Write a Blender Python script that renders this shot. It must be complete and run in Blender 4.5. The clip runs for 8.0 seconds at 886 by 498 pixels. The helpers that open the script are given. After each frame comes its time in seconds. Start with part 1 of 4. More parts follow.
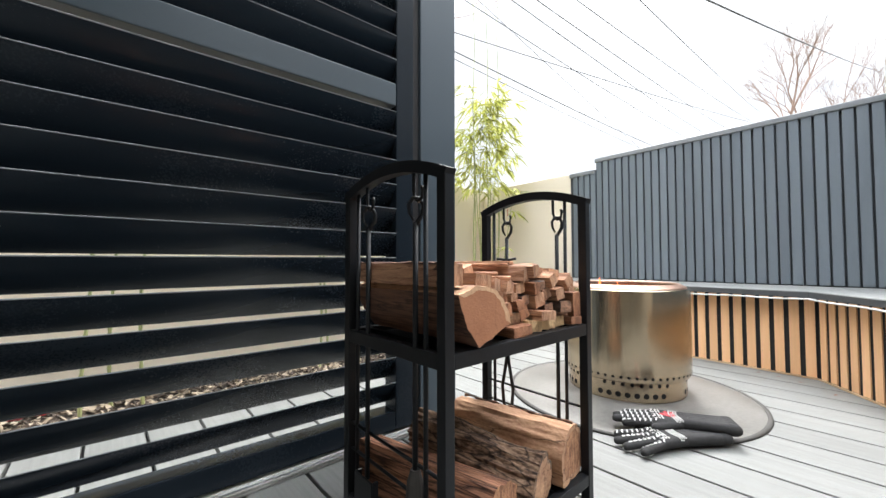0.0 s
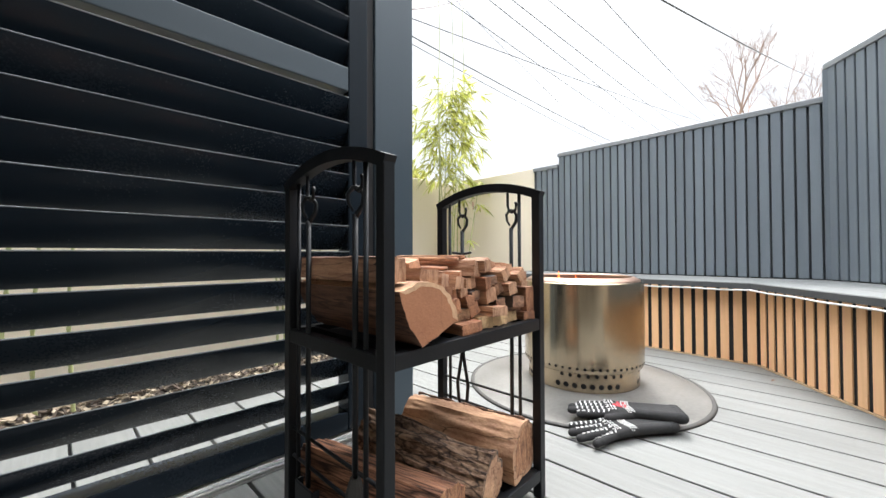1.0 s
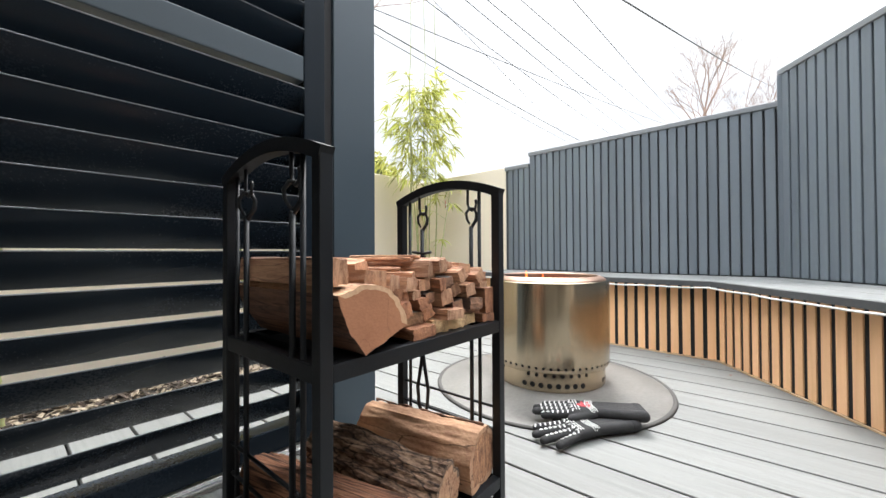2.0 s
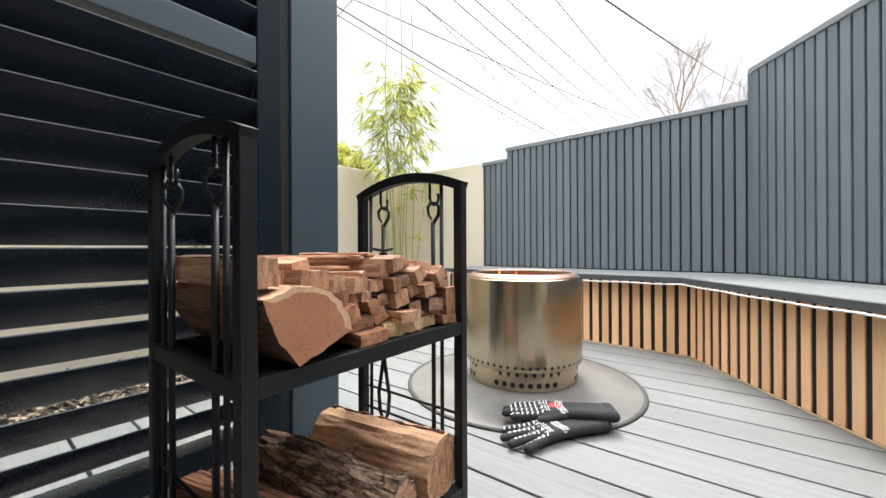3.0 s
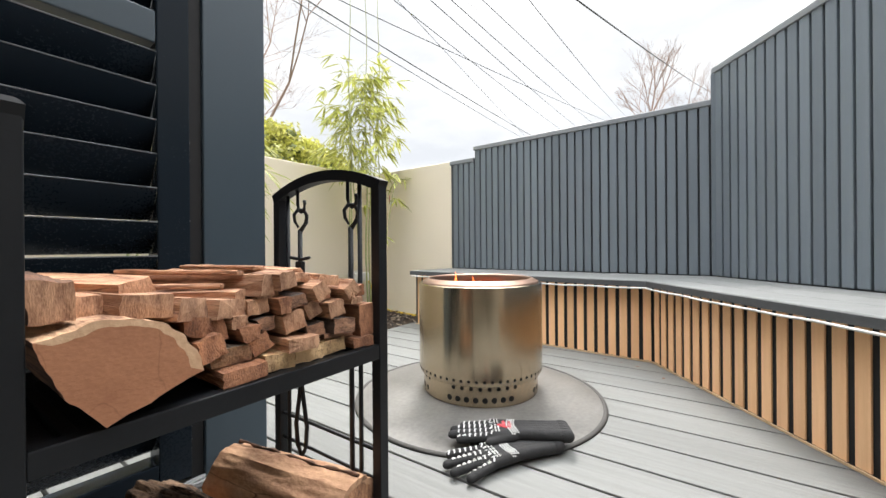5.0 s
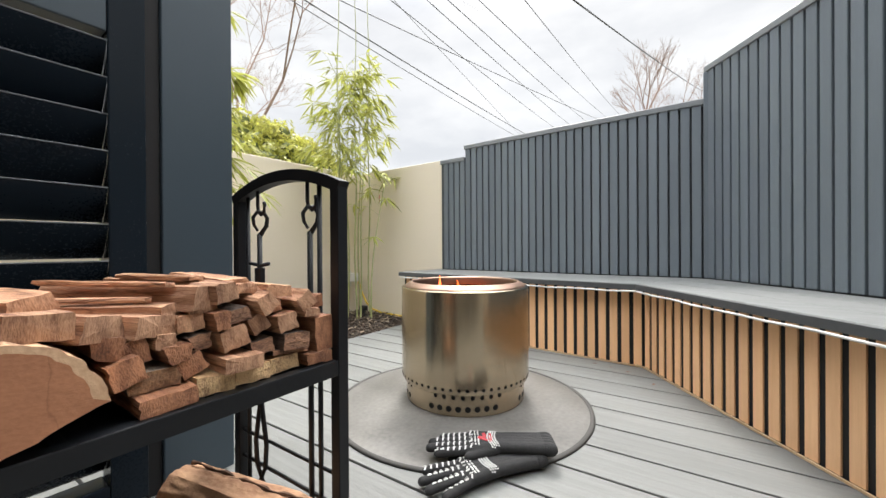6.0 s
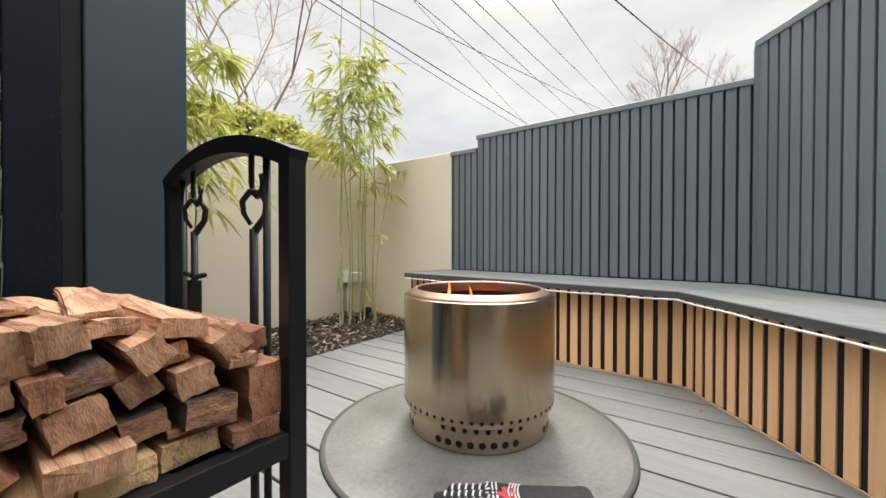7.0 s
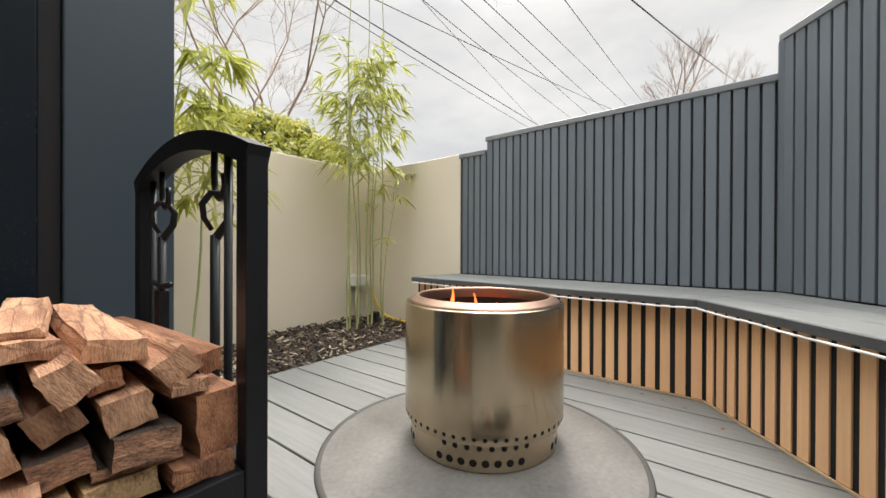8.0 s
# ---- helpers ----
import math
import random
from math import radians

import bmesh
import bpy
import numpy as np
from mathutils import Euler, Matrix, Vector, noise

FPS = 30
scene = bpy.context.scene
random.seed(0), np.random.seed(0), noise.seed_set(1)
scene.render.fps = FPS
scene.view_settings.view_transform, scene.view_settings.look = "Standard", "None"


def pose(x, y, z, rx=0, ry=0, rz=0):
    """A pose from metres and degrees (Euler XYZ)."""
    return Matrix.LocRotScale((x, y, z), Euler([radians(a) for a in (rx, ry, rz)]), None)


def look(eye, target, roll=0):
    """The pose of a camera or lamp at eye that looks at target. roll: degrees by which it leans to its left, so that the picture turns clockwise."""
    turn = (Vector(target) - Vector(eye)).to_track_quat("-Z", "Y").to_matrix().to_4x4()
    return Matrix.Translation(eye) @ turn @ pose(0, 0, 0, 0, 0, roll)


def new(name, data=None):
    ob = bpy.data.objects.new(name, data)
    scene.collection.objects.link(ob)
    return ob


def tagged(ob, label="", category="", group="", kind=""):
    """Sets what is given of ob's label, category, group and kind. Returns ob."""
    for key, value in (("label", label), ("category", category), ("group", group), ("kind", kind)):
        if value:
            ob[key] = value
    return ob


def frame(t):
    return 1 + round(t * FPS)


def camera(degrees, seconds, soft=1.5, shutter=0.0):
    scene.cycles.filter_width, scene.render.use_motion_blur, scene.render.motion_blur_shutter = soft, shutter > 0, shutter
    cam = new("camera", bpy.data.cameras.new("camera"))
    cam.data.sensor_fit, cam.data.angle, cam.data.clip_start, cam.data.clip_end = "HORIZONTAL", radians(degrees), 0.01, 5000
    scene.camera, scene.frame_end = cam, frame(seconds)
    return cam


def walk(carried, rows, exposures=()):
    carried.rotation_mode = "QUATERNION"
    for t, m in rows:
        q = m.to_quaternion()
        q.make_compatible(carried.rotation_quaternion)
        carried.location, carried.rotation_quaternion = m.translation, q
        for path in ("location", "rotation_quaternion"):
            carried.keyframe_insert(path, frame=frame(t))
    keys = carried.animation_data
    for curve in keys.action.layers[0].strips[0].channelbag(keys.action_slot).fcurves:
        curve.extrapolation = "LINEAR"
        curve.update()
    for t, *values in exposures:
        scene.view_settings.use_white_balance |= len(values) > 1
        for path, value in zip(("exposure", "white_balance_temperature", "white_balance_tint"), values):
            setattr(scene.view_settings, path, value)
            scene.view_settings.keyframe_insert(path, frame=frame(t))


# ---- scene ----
from mathutils.bvhtree import BVHTree

cam = camera(99.8, 8.0)
# seconds, x, y, z, tilt, lean, turn
PATH = [
    (0.0, 0.0113, -0.0065, 0.5421, 91.90, 0.10, -41.74),
    (0.5, 0.0373, -0.0046, 0.5400, 91.31, 0.20, -44.20),
    (1.0, 0.0666, -0.0082, 0.5434, 90.88, 0.20, -46.44),
    (1.5, 0.0917, -0.0119, 0.5453, 90.87, 0.27, -48.33),
    (3.0, 0.1948, -0.0176, 0.5483, 90.01, 0.26, -52.77),
    (3.5, 0.2233, -0.0183, 0.5551, 90.01, 0.29, -53.58),
    (4.0, 0.2639, -0.0252, 0.5560, 90.00, 0.21, -53.95),
    (4.5, 0.3077, -0.0347, 0.5595, 89.99, 0.33, -55.01),
    (6.0, 0.4182, -0.0557, 0.5777, 89.80, 0.33, -56.40),
    (6.5, 0.4827, -0.0080, 0.5824, 89.63, 0.07, -56.43),
    (7.0, 0.6020, 0.0705, 0.5894, 89.35, -0.06, -54.99),
    (7.5, 0.6150, 0.0760, 0.5930, 89.35, -0.15, -54.60),
    (8.0, 0.6620, 0.0780, 0.5950, 89.80, -0.22, -53.10),
]
EXPOSURES = [(0.0, 1.10, 6300, 10), (3.0, 0.98, 6350, 10), (4.5, 0.86, 6450, 10), (6.0, 0.66, 6500, 10), (7.0, 0.52, 6680, 10), (8.0, 0.45, 6760, 10)]
walk(cam, [(t, pose(x, y, z, rx, ry, rz)) for t, x, y, z, rx, ry, rz in PATH], EXPOSURES)

# ---- daylight: a bright overcast sky and a soft high sun ----
SUN_EL, SUN_AZ = 55.0, 30.0      # degrees; azimuth counted from +x towards +y
world = bpy.data.worlds.new("overcast")
scene.world = world
world.use_nodes = True
wn, wl = world.node_tree.nodes, world.node_tree.links
wn.clear()
w_out = wn.new("ShaderNodeOutputWorld")
w_bg = wn.new("ShaderNodeBackground")
w_bg.inputs["Strength"].default_value = 0.12
w_sky = wn.new("ShaderNodeTexSky")
w_sky.sky_type, w_sky.sun_disc = "NISHITA", False
w_sky.sun_elevation, w_sky.sun_rotation = radians(SUN_EL), radians(90 - SUN_AZ)
w_co = wn.new("ShaderNodeTexCoord")
w_map = wn.new("ShaderNodeMapping")
w_map.inputs["Scale"].default_value = (1.6, 1.6, 4.2)
w_noise = wn.new("ShaderNodeTexNoise")
w_noise.inputs["Scale"].default_value, w_noise.inputs["Detail"].default_value, w_noise.inputs["Roughness"].default_value = 1.7, 6.0, 0.55
w_ramp = wn.new("ShaderNodeValToRGB")
w_ramp.color_ramp.elements[0].position, w_ramp.color_ramp.elements[0].color = 0.34, (4.15, 4.22, 4.32, 1)
w_ramp.color_ramp.elements[1].position, w_ramp.color_ramp.elements[1].color = 0.62, (5.5, 5.5, 5.45, 1)
w_mix = wn.new("ShaderNodeMix")
w_mix.data_type = "RGBA"
w_mix.inputs[0].default_value = 0.93
wl.new(w_co.outputs["Generated"], w_map.inputs[0])
wl.new(w_map.outputs[0], w_noise.inputs["Vector"])
wl.new(w_noise.outputs["Fac"], w_ramp.inputs[0])
wl.new(w_sky.outputs[0], w_mix.inputs[6])
wl.new(w_ramp.outputs[0], w_mix.inputs[7])
# an overcast sky is about three times as bright overhead as at the horizon
w_sep = wn.new("ShaderNodeSeparateXYZ")
wl.new(w_co.outputs["Generated"], w_sep.inputs[0])
w_lift = wn.new("ShaderNodeMapRange")
w_lift.interpolation_type = "SMOOTHSTEP"
w_lift.inputs[1].default_value, w_lift.inputs[2].default_value = 0.50, 1.0
w_lift.inputs[3].default_value, w_lift.inputs[4].default_value = 1.0, 7.7
wl.new(w_sep.outputs["Z"], w_lift.inputs[0])
w_mul = wn.new("ShaderNodeVectorMath")
w_mul.operation = "SCALE"
wl.new(w_mix.outputs[2], w_mul.inputs[0])
wl.new(w_lift.outputs[0], w_mul.inputs["Scale"])
wl.new(w_mul.outputs[0], w_bg.inputs["Color"])
wl.new(w_bg.outputs[0], w_out.inputs[0])

sun = new("sun", bpy.data.lights.new("sun", "SUN"))
sun.data.energy, sun.data.angle, sun.data.color = 2.3, radians(14), (1.0, 0.96, 0.9)
sun.matrix_world = look((12 * math.cos(radians(SUN_AZ)), 12 * math.sin(radians(SUN_AZ)), 12 * math.tan(radians(SUN_EL))), (0, 0, 0))


# ---- materials ----
def material(name, base, second=None, rough=0.6, metal=0.0, scale=8.0, fine=120.0, stretch=(1, 1, 1), bump=0.15, rand=0.0, spread=(0.35, 0.65), spec=0.5, rough_var=0.1, detail=5.0, bump_fine=True):
    """A surface with broad and fine variation; rand shifts the value from object to object."""
    m = bpy.data.materials.new(name)
    m.use_nodes = True
    n, l = m.node_tree.nodes, m.node_tree.links
    p = n["Principled BSDF"]
    p.inputs["Metallic"].default_value = metal
    p.inputs["Specular IOR Level"].default_value = spec
    co = n.new("ShaderNodeTexCoord")
    mp = n.new("ShaderNodeMapping")
    mp.inputs["Scale"].default_value = stretch
    l.new(co.outputs["Object"], mp.inputs[0])
    info = n.new("ShaderNodeObjectInfo")
    shift = n.new("ShaderNodeVectorMath")
    shift.operation = "MULTIPLY_ADD"
    l.new(info.outputs["Random"], shift.inputs[0])
    shift.inputs[1].default_value = (37.0, 51.0, 23.0)
    l.new(mp.outputs[0], shift.inputs[2])
    broad = n.new("ShaderNodeTexNoise")
    broad.inputs["Scale"].default_value, broad.inputs["Detail"].default_value = scale, detail
    grain = n.new("ShaderNodeTexNoise")
    grain.inputs["Scale"].default_value, grain.inputs["Detail"].default_value = fine, 3.0
    for t in (broad, grain):
        l.new(shift.outputs[0], t.inputs["Vector"])
    both = n.new("ShaderNodeMath")
    both.operation = "MULTIPLY_ADD"
    both.inputs[1].default_value = 0.35
    l.new(grain.outputs["Fac"], both.inputs[0])
    half = n.new("ShaderNodeMath")
    half.operation = "MULTIPLY"
    half.inputs[1].default_value = 0.65
    l.new(broad.outputs["Fac"], half.inputs[0])
    l.new(half.outputs[0], both.inputs[2])
    ramp = n.new("ShaderNodeValToRGB")
    second = second or [c * 0.72 for c in base]
    ramp.color_ramp.elements[0].position, ramp.color_ramp.elements[0].color = spread[0], (*second, 1)
    ramp.color_ramp.elements[1].position, ramp.color_ramp.elements[1].color = spread[1], (*base, 1)
    l.new(both.outputs[0], ramp.inputs[0])
    colour = ramp.outputs[0]
    if rand:
        hsv = n.new("ShaderNodeHueSaturation")
        rng = n.new("ShaderNodeMapRange")
        rng.inputs[3].default_value, rng.inputs[4].default_value = 1 - rand, 1 + rand
        l.new(info.outputs["Random"], rng.inputs[0])
        l.new(rng.outputs[0], hsv.inputs["Value"])
        l.new(colour, hsv.inputs["Color"])
        colour = hsv.outputs[0]
    l.new(colour, p.inputs["Base Color"])
    rr = n.new("ShaderNodeMapRange")
    rr.inputs[3].default_value, rr.inputs[4].default_value = max(0.02, rough - rough_var), min(1.0, rough + rough_var)
    l.new(both.outputs[0], rr.inputs[0])
    l.new(rr.outputs[0], p.inputs["Roughness"])
    if bump:
        b = n.new("ShaderNodeBump")
        b.inputs["Strength"].default_value, b.inputs["Distance"].default_value = bump, 0.004
        l.new(both.outputs[0], b.inputs["Height"])
        l.new(b.outputs[0], p.inputs["Normal"])
    return m


def glowing(name, colour, strength):
    m = bpy.data.materials.new(name)
    m.use_nodes = True
    p = m.node_tree.nodes["Principled BSDF"]
    p.inputs["Base Color"].default_value = (*colour, 1)
    p.inputs["Emission Color"].default_value = (*colour, 1)
    p.inputs["Emission Strength"].default_value = strength
    return m


def cracks(m, scale, stretch, width, dark, amount=1.0):
    """Dark splits that run with the grain."""
    n, l = m.node_tree.nodes, m.node_tree.links
    p = n["Principled BSDF"]
    src = p.inputs["Base Color"].links[0].from_socket
    co, mp = n.new("ShaderNodeTexCoord"), n.new("ShaderNodeMapping")
    mp.inputs["Scale"].default_value = stretch
    l.new(co.outputs["Object"], mp.inputs[0])
    info, add = n.new("ShaderNodeObjectInfo"), n.new("ShaderNodeVectorMath")
    add.operation = "MULTIPLY_ADD"
    l.new(info.outputs["Random"], add.inputs[0])
    add.inputs[1].default_value = (9.0, 5.0, 7.0)
    l.new(mp.outputs[0], add.inputs[2])
    warp, bend = n.new("ShaderNodeTexNoise"), n.new("ShaderNodeVectorMath")
    warp.inputs["Scale"].default_value, warp.inputs["Detail"].default_value = scale * 1.4, 4.0
    l.new(add.outputs[0], warp.inputs["Vector"])
    bend.operation = "MULTIPLY_ADD"
    bend.inputs[1].default_value = [0.9 / scale] * 3
    l.new(warp.outputs["Color"], bend.inputs[0])
    l.new(add.outputs[0], bend.inputs[2])
    vor = n.new("ShaderNodeTexVoronoi")
    vor.feature = "DISTANCE_TO_EDGE"
    vor.inputs["Scale"].default_value = scale
    l.new(bend.outputs[0], vor.inputs["Vector"])
    rng = n.new("ShaderNodeMapRange")
    rng.inputs[1].default_value, rng.inputs[2].default_value, rng.inputs[3].default_value, rng.inputs[4].default_value = 0.0, width, amount, 0.0
    l.new(vor.outputs["Distance"], rng.inputs[0])
    mix = n.new("ShaderNodeMix")
    mix.data_type = "RGBA"
    l.new(rng.outputs[0], mix.inputs[0])
    l.new(src, mix.inputs[6])
    mix.inputs[7].default_value = (*dark, 1)
    l.new(mix.outputs[2], p.inputs["Base Color"])


M_DECK = material("composite_deck", (0.188, 0.191, 0.183), (0.138, 0.141, 0.134), 0.62, 0, 6, 90, (16, 0.6, 16), 0.35, 0.08, (0.34, 0.66), 0.32)
M_BENCH = material("composite_bench", (0.205, 0.210, 0.206), (0.130, 0.134, 0.132), 0.65, 0, 5, 60, (6, 1.2, 6), 0.3, 0.06, (0.3, 0.7), 0.3)
M_DARK_EDGE = material("dark_edge", (0.075, 0.08, 0.085), None, 0.6, 0, 6, 90)
M_FENCE = material("slate_painted_board", (0.165, 0.194, 0.222), (0.135, 0.160, 0.185), 0.42, 0, 2.2, 70, (6, 6, 0.5), 0.12, 0.09, (0.3, 0.7), 0.45)
M_CAP = material("slate_cap", (0.24, 0.255, 0.265), (0.19, 0.205, 0.22), 0.4, 0, 4, 80, (1, 1, 1), 0.08)
M_GROOVE = material("black_backing", (0.012, 0.012, 0.013), None, 0.8, 0, 10, 80)
M_GROOVE_F = material("slate_backing", (0.0510, 0.0595, 0.0680), None, 0.7, 0, 10, 80)
M_SLAT = material("oak_slat", (0.86, 0.535, 0.300), (0.75, 0.440, 0.230), 0.5, 0, 3, 40, (30, 30, 1.2), 0.12, 0.1, (0.3, 0.7))
M_TRIM = material("pale_trim", (0.60, 0.42, 0.26), None, 0.5, 0, 6, 60)
M_RENDER = material("cream_render", (0.84, 0.755, 0.62), (0.77, 0.69, 0.56), 0.85, 0, 1.3, 160, (1, 1, 1), 0.25, 0, (0.25, 0.75))
M_POWDER = material("blue_black_powder_coat", (0.0115, 0.0175, 0.0250), (0.0095, 0.0148, 0.0210), 0.26, 0, 3, 220, (1, 1, 1), 0.02, 0.0, (0.3, 0.7), 0.17)
# pale gloss that paints the bright line light leaves on blade edges
M_LIP_HIGHLIGHT = material("blade_lip_highlight", (0.20, 0.215, 0.23), None, 0.22, 0, 3, 220, (1, 1, 1), 0.0, 0.0, (0.3, 0.7), 0.6)
M_PILLAR = material("blue_grey_powder_coat", (0.048, 0.069, 0.087), (0.043, 0.062, 0.079), 0.38, 0, 3, 220, (1, 1, 1), 0.04, 0.0, (0.3, 0.7), 0.45)
M_ALU = material("bare_aluminium", (0.62, 0.62, 0.61), None, 0.35, 0.9, 20, 200)
M_IRON = material("black_iron", (0.0105, 0.0120, 0.0145), (0.0075, 0.0085, 0.0105), 0.44, 0, 12, 160, (1, 1, 1), 0.15, 0.0, (0.3, 0.7), 0.28)
M_STEEL = material("brushed_stainless", (0.53, 0.435, 0.315), (0.49, 0.40, 0.285), 0.20, 1.0, 2.5, 30, (1.0, 1.0, 9), 0.0, 0, (0.1, 0.9), 0.5, 0.03)
steel = M_STEEL.node_tree
ring_way = steel.nodes.new("ShaderNodeTangent")
ring_way.direction_type, ring_way.axis = "RADIAL", "Z"
steel.nodes["Principled BSDF"].inputs["Anisotropic"].default_value = 0.8
steel.nodes["Principled BSDF"].inputs["Anisotropic Rotation"].default_value = 0.25
steel.links.new(ring_way.outputs[0], steel.nodes["Principled BSDF"].inputs["Tangent"])
M_STEEL_RIM = material("heat_tinted_rim", (0.36, 0.235, 0.175), (0.28, 0.18, 0.135), 0.38, 1.0, 6, 80, (1, 1, 1), 0.03)
M_SOOT = material("sooty_steel", (0.040, 0.030, 0.026), (0.018, 0.014, 0.012), 0.75, 0.0, 9, 60)
# near-black that paints the shade inside the pit's air holes
M_HOLE_SHADE = material("hole_shade", (0.01, 0.01, 0.01), None, 0.9)
M_MAT = material("fire_mat", (0.185, 0.178, 0.166), (0.092, 0.088, 0.082), 0.40, 0, 5, 70, (1, 1, 1), 0.2, 0, (0.36, 0.66), 0.5, 0.16)
M_HEM = material("mat_hem", (0.05, 0.047, 0.043), None, 0.7)
M_GLOVE = material("black_knit", (0.024, 0.023, 0.024), (0.012, 0.012, 0.012), 0.9, 0, 60, 420, (1, 1, 1), 0.7)
M_GRIP = material("white_silicone", (0.62, 0.62, 0.60), None, 0.5, 0, 30, 200)
M_RED = material("red_print", (0.52, 0.02, 0.035), None, 0.5, 0, 30, 200)
M_CUT = material("cut_wood", (0.64, 0.375, 0.228), (0.33, 0.158, 0.090), 0.75, 0, 13, 140, (9, 0.7, 9), 0.7, 0.24, (0.38, 0.62))
M_END = material("end_grain", (0.58, 0.335, 0.200), (0.25, 0.122, 0.070), 0.85, 0, 38, 300, (2.6, 0.4, 0.8), 0.8, 0.24, (0.38, 0.62))
M_HEART = material("heartwood_end", (0.41, 0.185, 0.094), (0.28, 0.114, 0.057), 0.8, 0, 9, 200, (1.0, 0.4, 1.6), 0.3, 0.05, (0.30, 0.66))
M_END_OLD = material("weathered_end", (0.38, 0.215, 0.115), (0.09, 0.045, 0.026), 0.9, 0, 60, 330, (1, 0.4, 1), 0.9, 0.3, (0.36, 0.64))
M_OLD = material("weathered_wood", (0.25, 0.130, 0.075), (0.07, 0.035, 0.022), 0.85, 0, 10, 120, (8, 1.2, 8), 0.9, 0.2, (0.3, 0.7))
M_BARK_RED = material("cracked_red_bark", (0.50, 0.285, 0.17), (0.10, 0.045, 0.027), 0.9, 0, 5, 55, (2.6, 0.8, 2.6), 1.5, 0.1, (0.40, 0.57))
M_BARK = material("bark", (0.20, 0.105, 0.065), (0.030, 0.016, 0.011), 0.95, 0, 9, 60, (3, 1.0, 3), 1.6, 0.15, (0.36, 0.64))
M_FIBRE = material("coarse_red_fibre", (0.47, 0.225, 0.130), (0.085, 0.036, 0.022), 0.9, 0, 15, 90, (9, 0.55, 9), 1.2, 0.1, (0.38, 0.60))
# riven brown wood with the shade on these log sides mixed into its colour
M_SHADED_SIDE = material("shaded_riven_side", (0.215, 0.108, 0.066), (0.070, 0.033, 0.022), 0.85, 0, 12, 120, (9, 0.7, 9), 0.7, 0.1, (0.34, 0.64))
M_TAN = material("tan_riven_wood", (0.60, 0.365, 0.215), (0.33, 0.170, 0.098), 0.85, 0, 14, 90, (1.6, 1.0, 1.6), 1.0, 0.1, (0.36, 0.66))
M_BARK_GREY = material("grey_brown_bark", (0.36, 0.235, 0.155), (0.085, 0.048, 0.030), 0.95, 0, 22, 90, (2.2, 1.1, 2.2), 2.0, 0.1, (0.40, 0.60))
M_END_RED = material("checked_red_end", (0.55, 0.285, 0.150), (0.14, 0.058, 0.032), 0.9, 0, 45, 300, (2.6, 0.3, 0.7), 1.0, 0.1, (0.33, 0.62))
M_RED_SIDE = material("dark_red_wood", (0.33, 0.150, 0.078), (0.13, 0.053, 0.029), 0.8, 0, 13, 140, (9, 0.7, 9), 0.8, 0.24, (0.38, 0.62))
M_RED_END = material("dark_red_end", (0.42, 0.195, 0.102), (0.13, 0.054, 0.030), 0.88, 0, 34, 300, (2.2, 0.4, 1.0), 1.0, 0.24, (0.36, 0.62))
M_OCHRE = material("ochre_wood", (0.62, 0.410, 0.215), (0.44, 0.260, 0.130), 0.8, 0, 13, 140, (9, 0.7, 9), 0.5, 0.15, (0.36, 0.64))
M_OCHRE_END = material("pitted_ochre_end", (0.60, 0.405, 0.215), (0.17, 0.090, 0.048), 0.9, 0, 55, 300, (1.6, 0.4, 1.0), 1.0, 0.15, (0.33, 0.52))
M_CHAR = material("blackened_wood", (0.095, 0.062, 0.047), (0.030, 0.020, 0.016), 0.85, 0, 11, 120, (8, 0.8, 8), 0.9, 0.2, (0.34, 0.66))
M_CHAR_END = material("blackened_end", (0.37, 0.195, 0.115), (0.070, 0.036, 0.025), 0.9, 0, 40, 260, (1.2, 0.4, 2.2), 1.0, 0.2, (0.36, 0.62))
M_SAP = material("pale_sapwood", (0.66, 0.44, 0.275), (0.47, 0.285, 0.165), 0.8, 0, 26, 200, (1, 0.4, 1), 0.5, 0.05, (0.34, 0.66))
M_OLD_GREY = material("grey_weathered_wood", (0.33, 0.27, 0.21), (0.13, 0.095, 0.07), 0.88, 0, 11, 120, (8, 0.8, 8), 0.8, 0.1, (0.34, 0.66))
cracks(M_FIBRE, 16, (3.0, 0.22, 3.0), 0.10, (0.035, 0.016, 0.010))
cracks(M_END_RED, 55, (2.2, 0.5, 0.7), 0.06, (0.06, 0.027, 0.016), 0.7)
cracks(M_TAN, 8, (2.2, 0.3, 2.2), 0.016, (0.060, 0.028, 0.016), 0.9)
cracks(M_SHADED_SIDE, 14, (3.0, 0.2, 3.0), 0.05, (0.030, 0.014, 0.010), 0.8)
cracks(M_HEART, 9, (1.4, 0.4, 0.9), 0.014, (0.16, 0.062, 0.032), 0.4)
cracks(M_CUT, 24, (2.5, 0.2, 2.5), 0.05, (0.11, 0.045, 0.026), 0.7)
cracks(M_BARK_GREY, 22, (2.0, 0.6, 2.0), 0.09, (0.020, 0.012, 0.009))
M_BARK_PALE = material("pale_bark", (0.58, 0.36, 0.215), (0.15, 0.07, 0.038), 0.9, 0, 7, 60, (3.2, 1.0, 3.2), 1.4, 0.1, (0.37, 0.55))
M_CHIP = material("bark_mulch", (0.10, 0.07, 0.05), (0.025, 0.02, 0.016), 0.9, 0, 18, 90, (1, 1, 1), 0.6, 0, (0.35, 0.65))
M_CHIP_PALE = material("pale_chip", (0.42, 0.35, 0.26), (0.2, 0.15, 0.1), 0.85, 0, 14, 90)
M_SOIL = material("soil", (0.035, 0.027, 0.02), (0.018, 0.014, 0.01), 0.95, 0, 12, 90, (1, 1, 1), 0.8)
M_GROUND = material("ground", (0.10, 0.10, 0.06), (0.06, 0.06, 0.04), 0.95, 0, 0.3, 6)
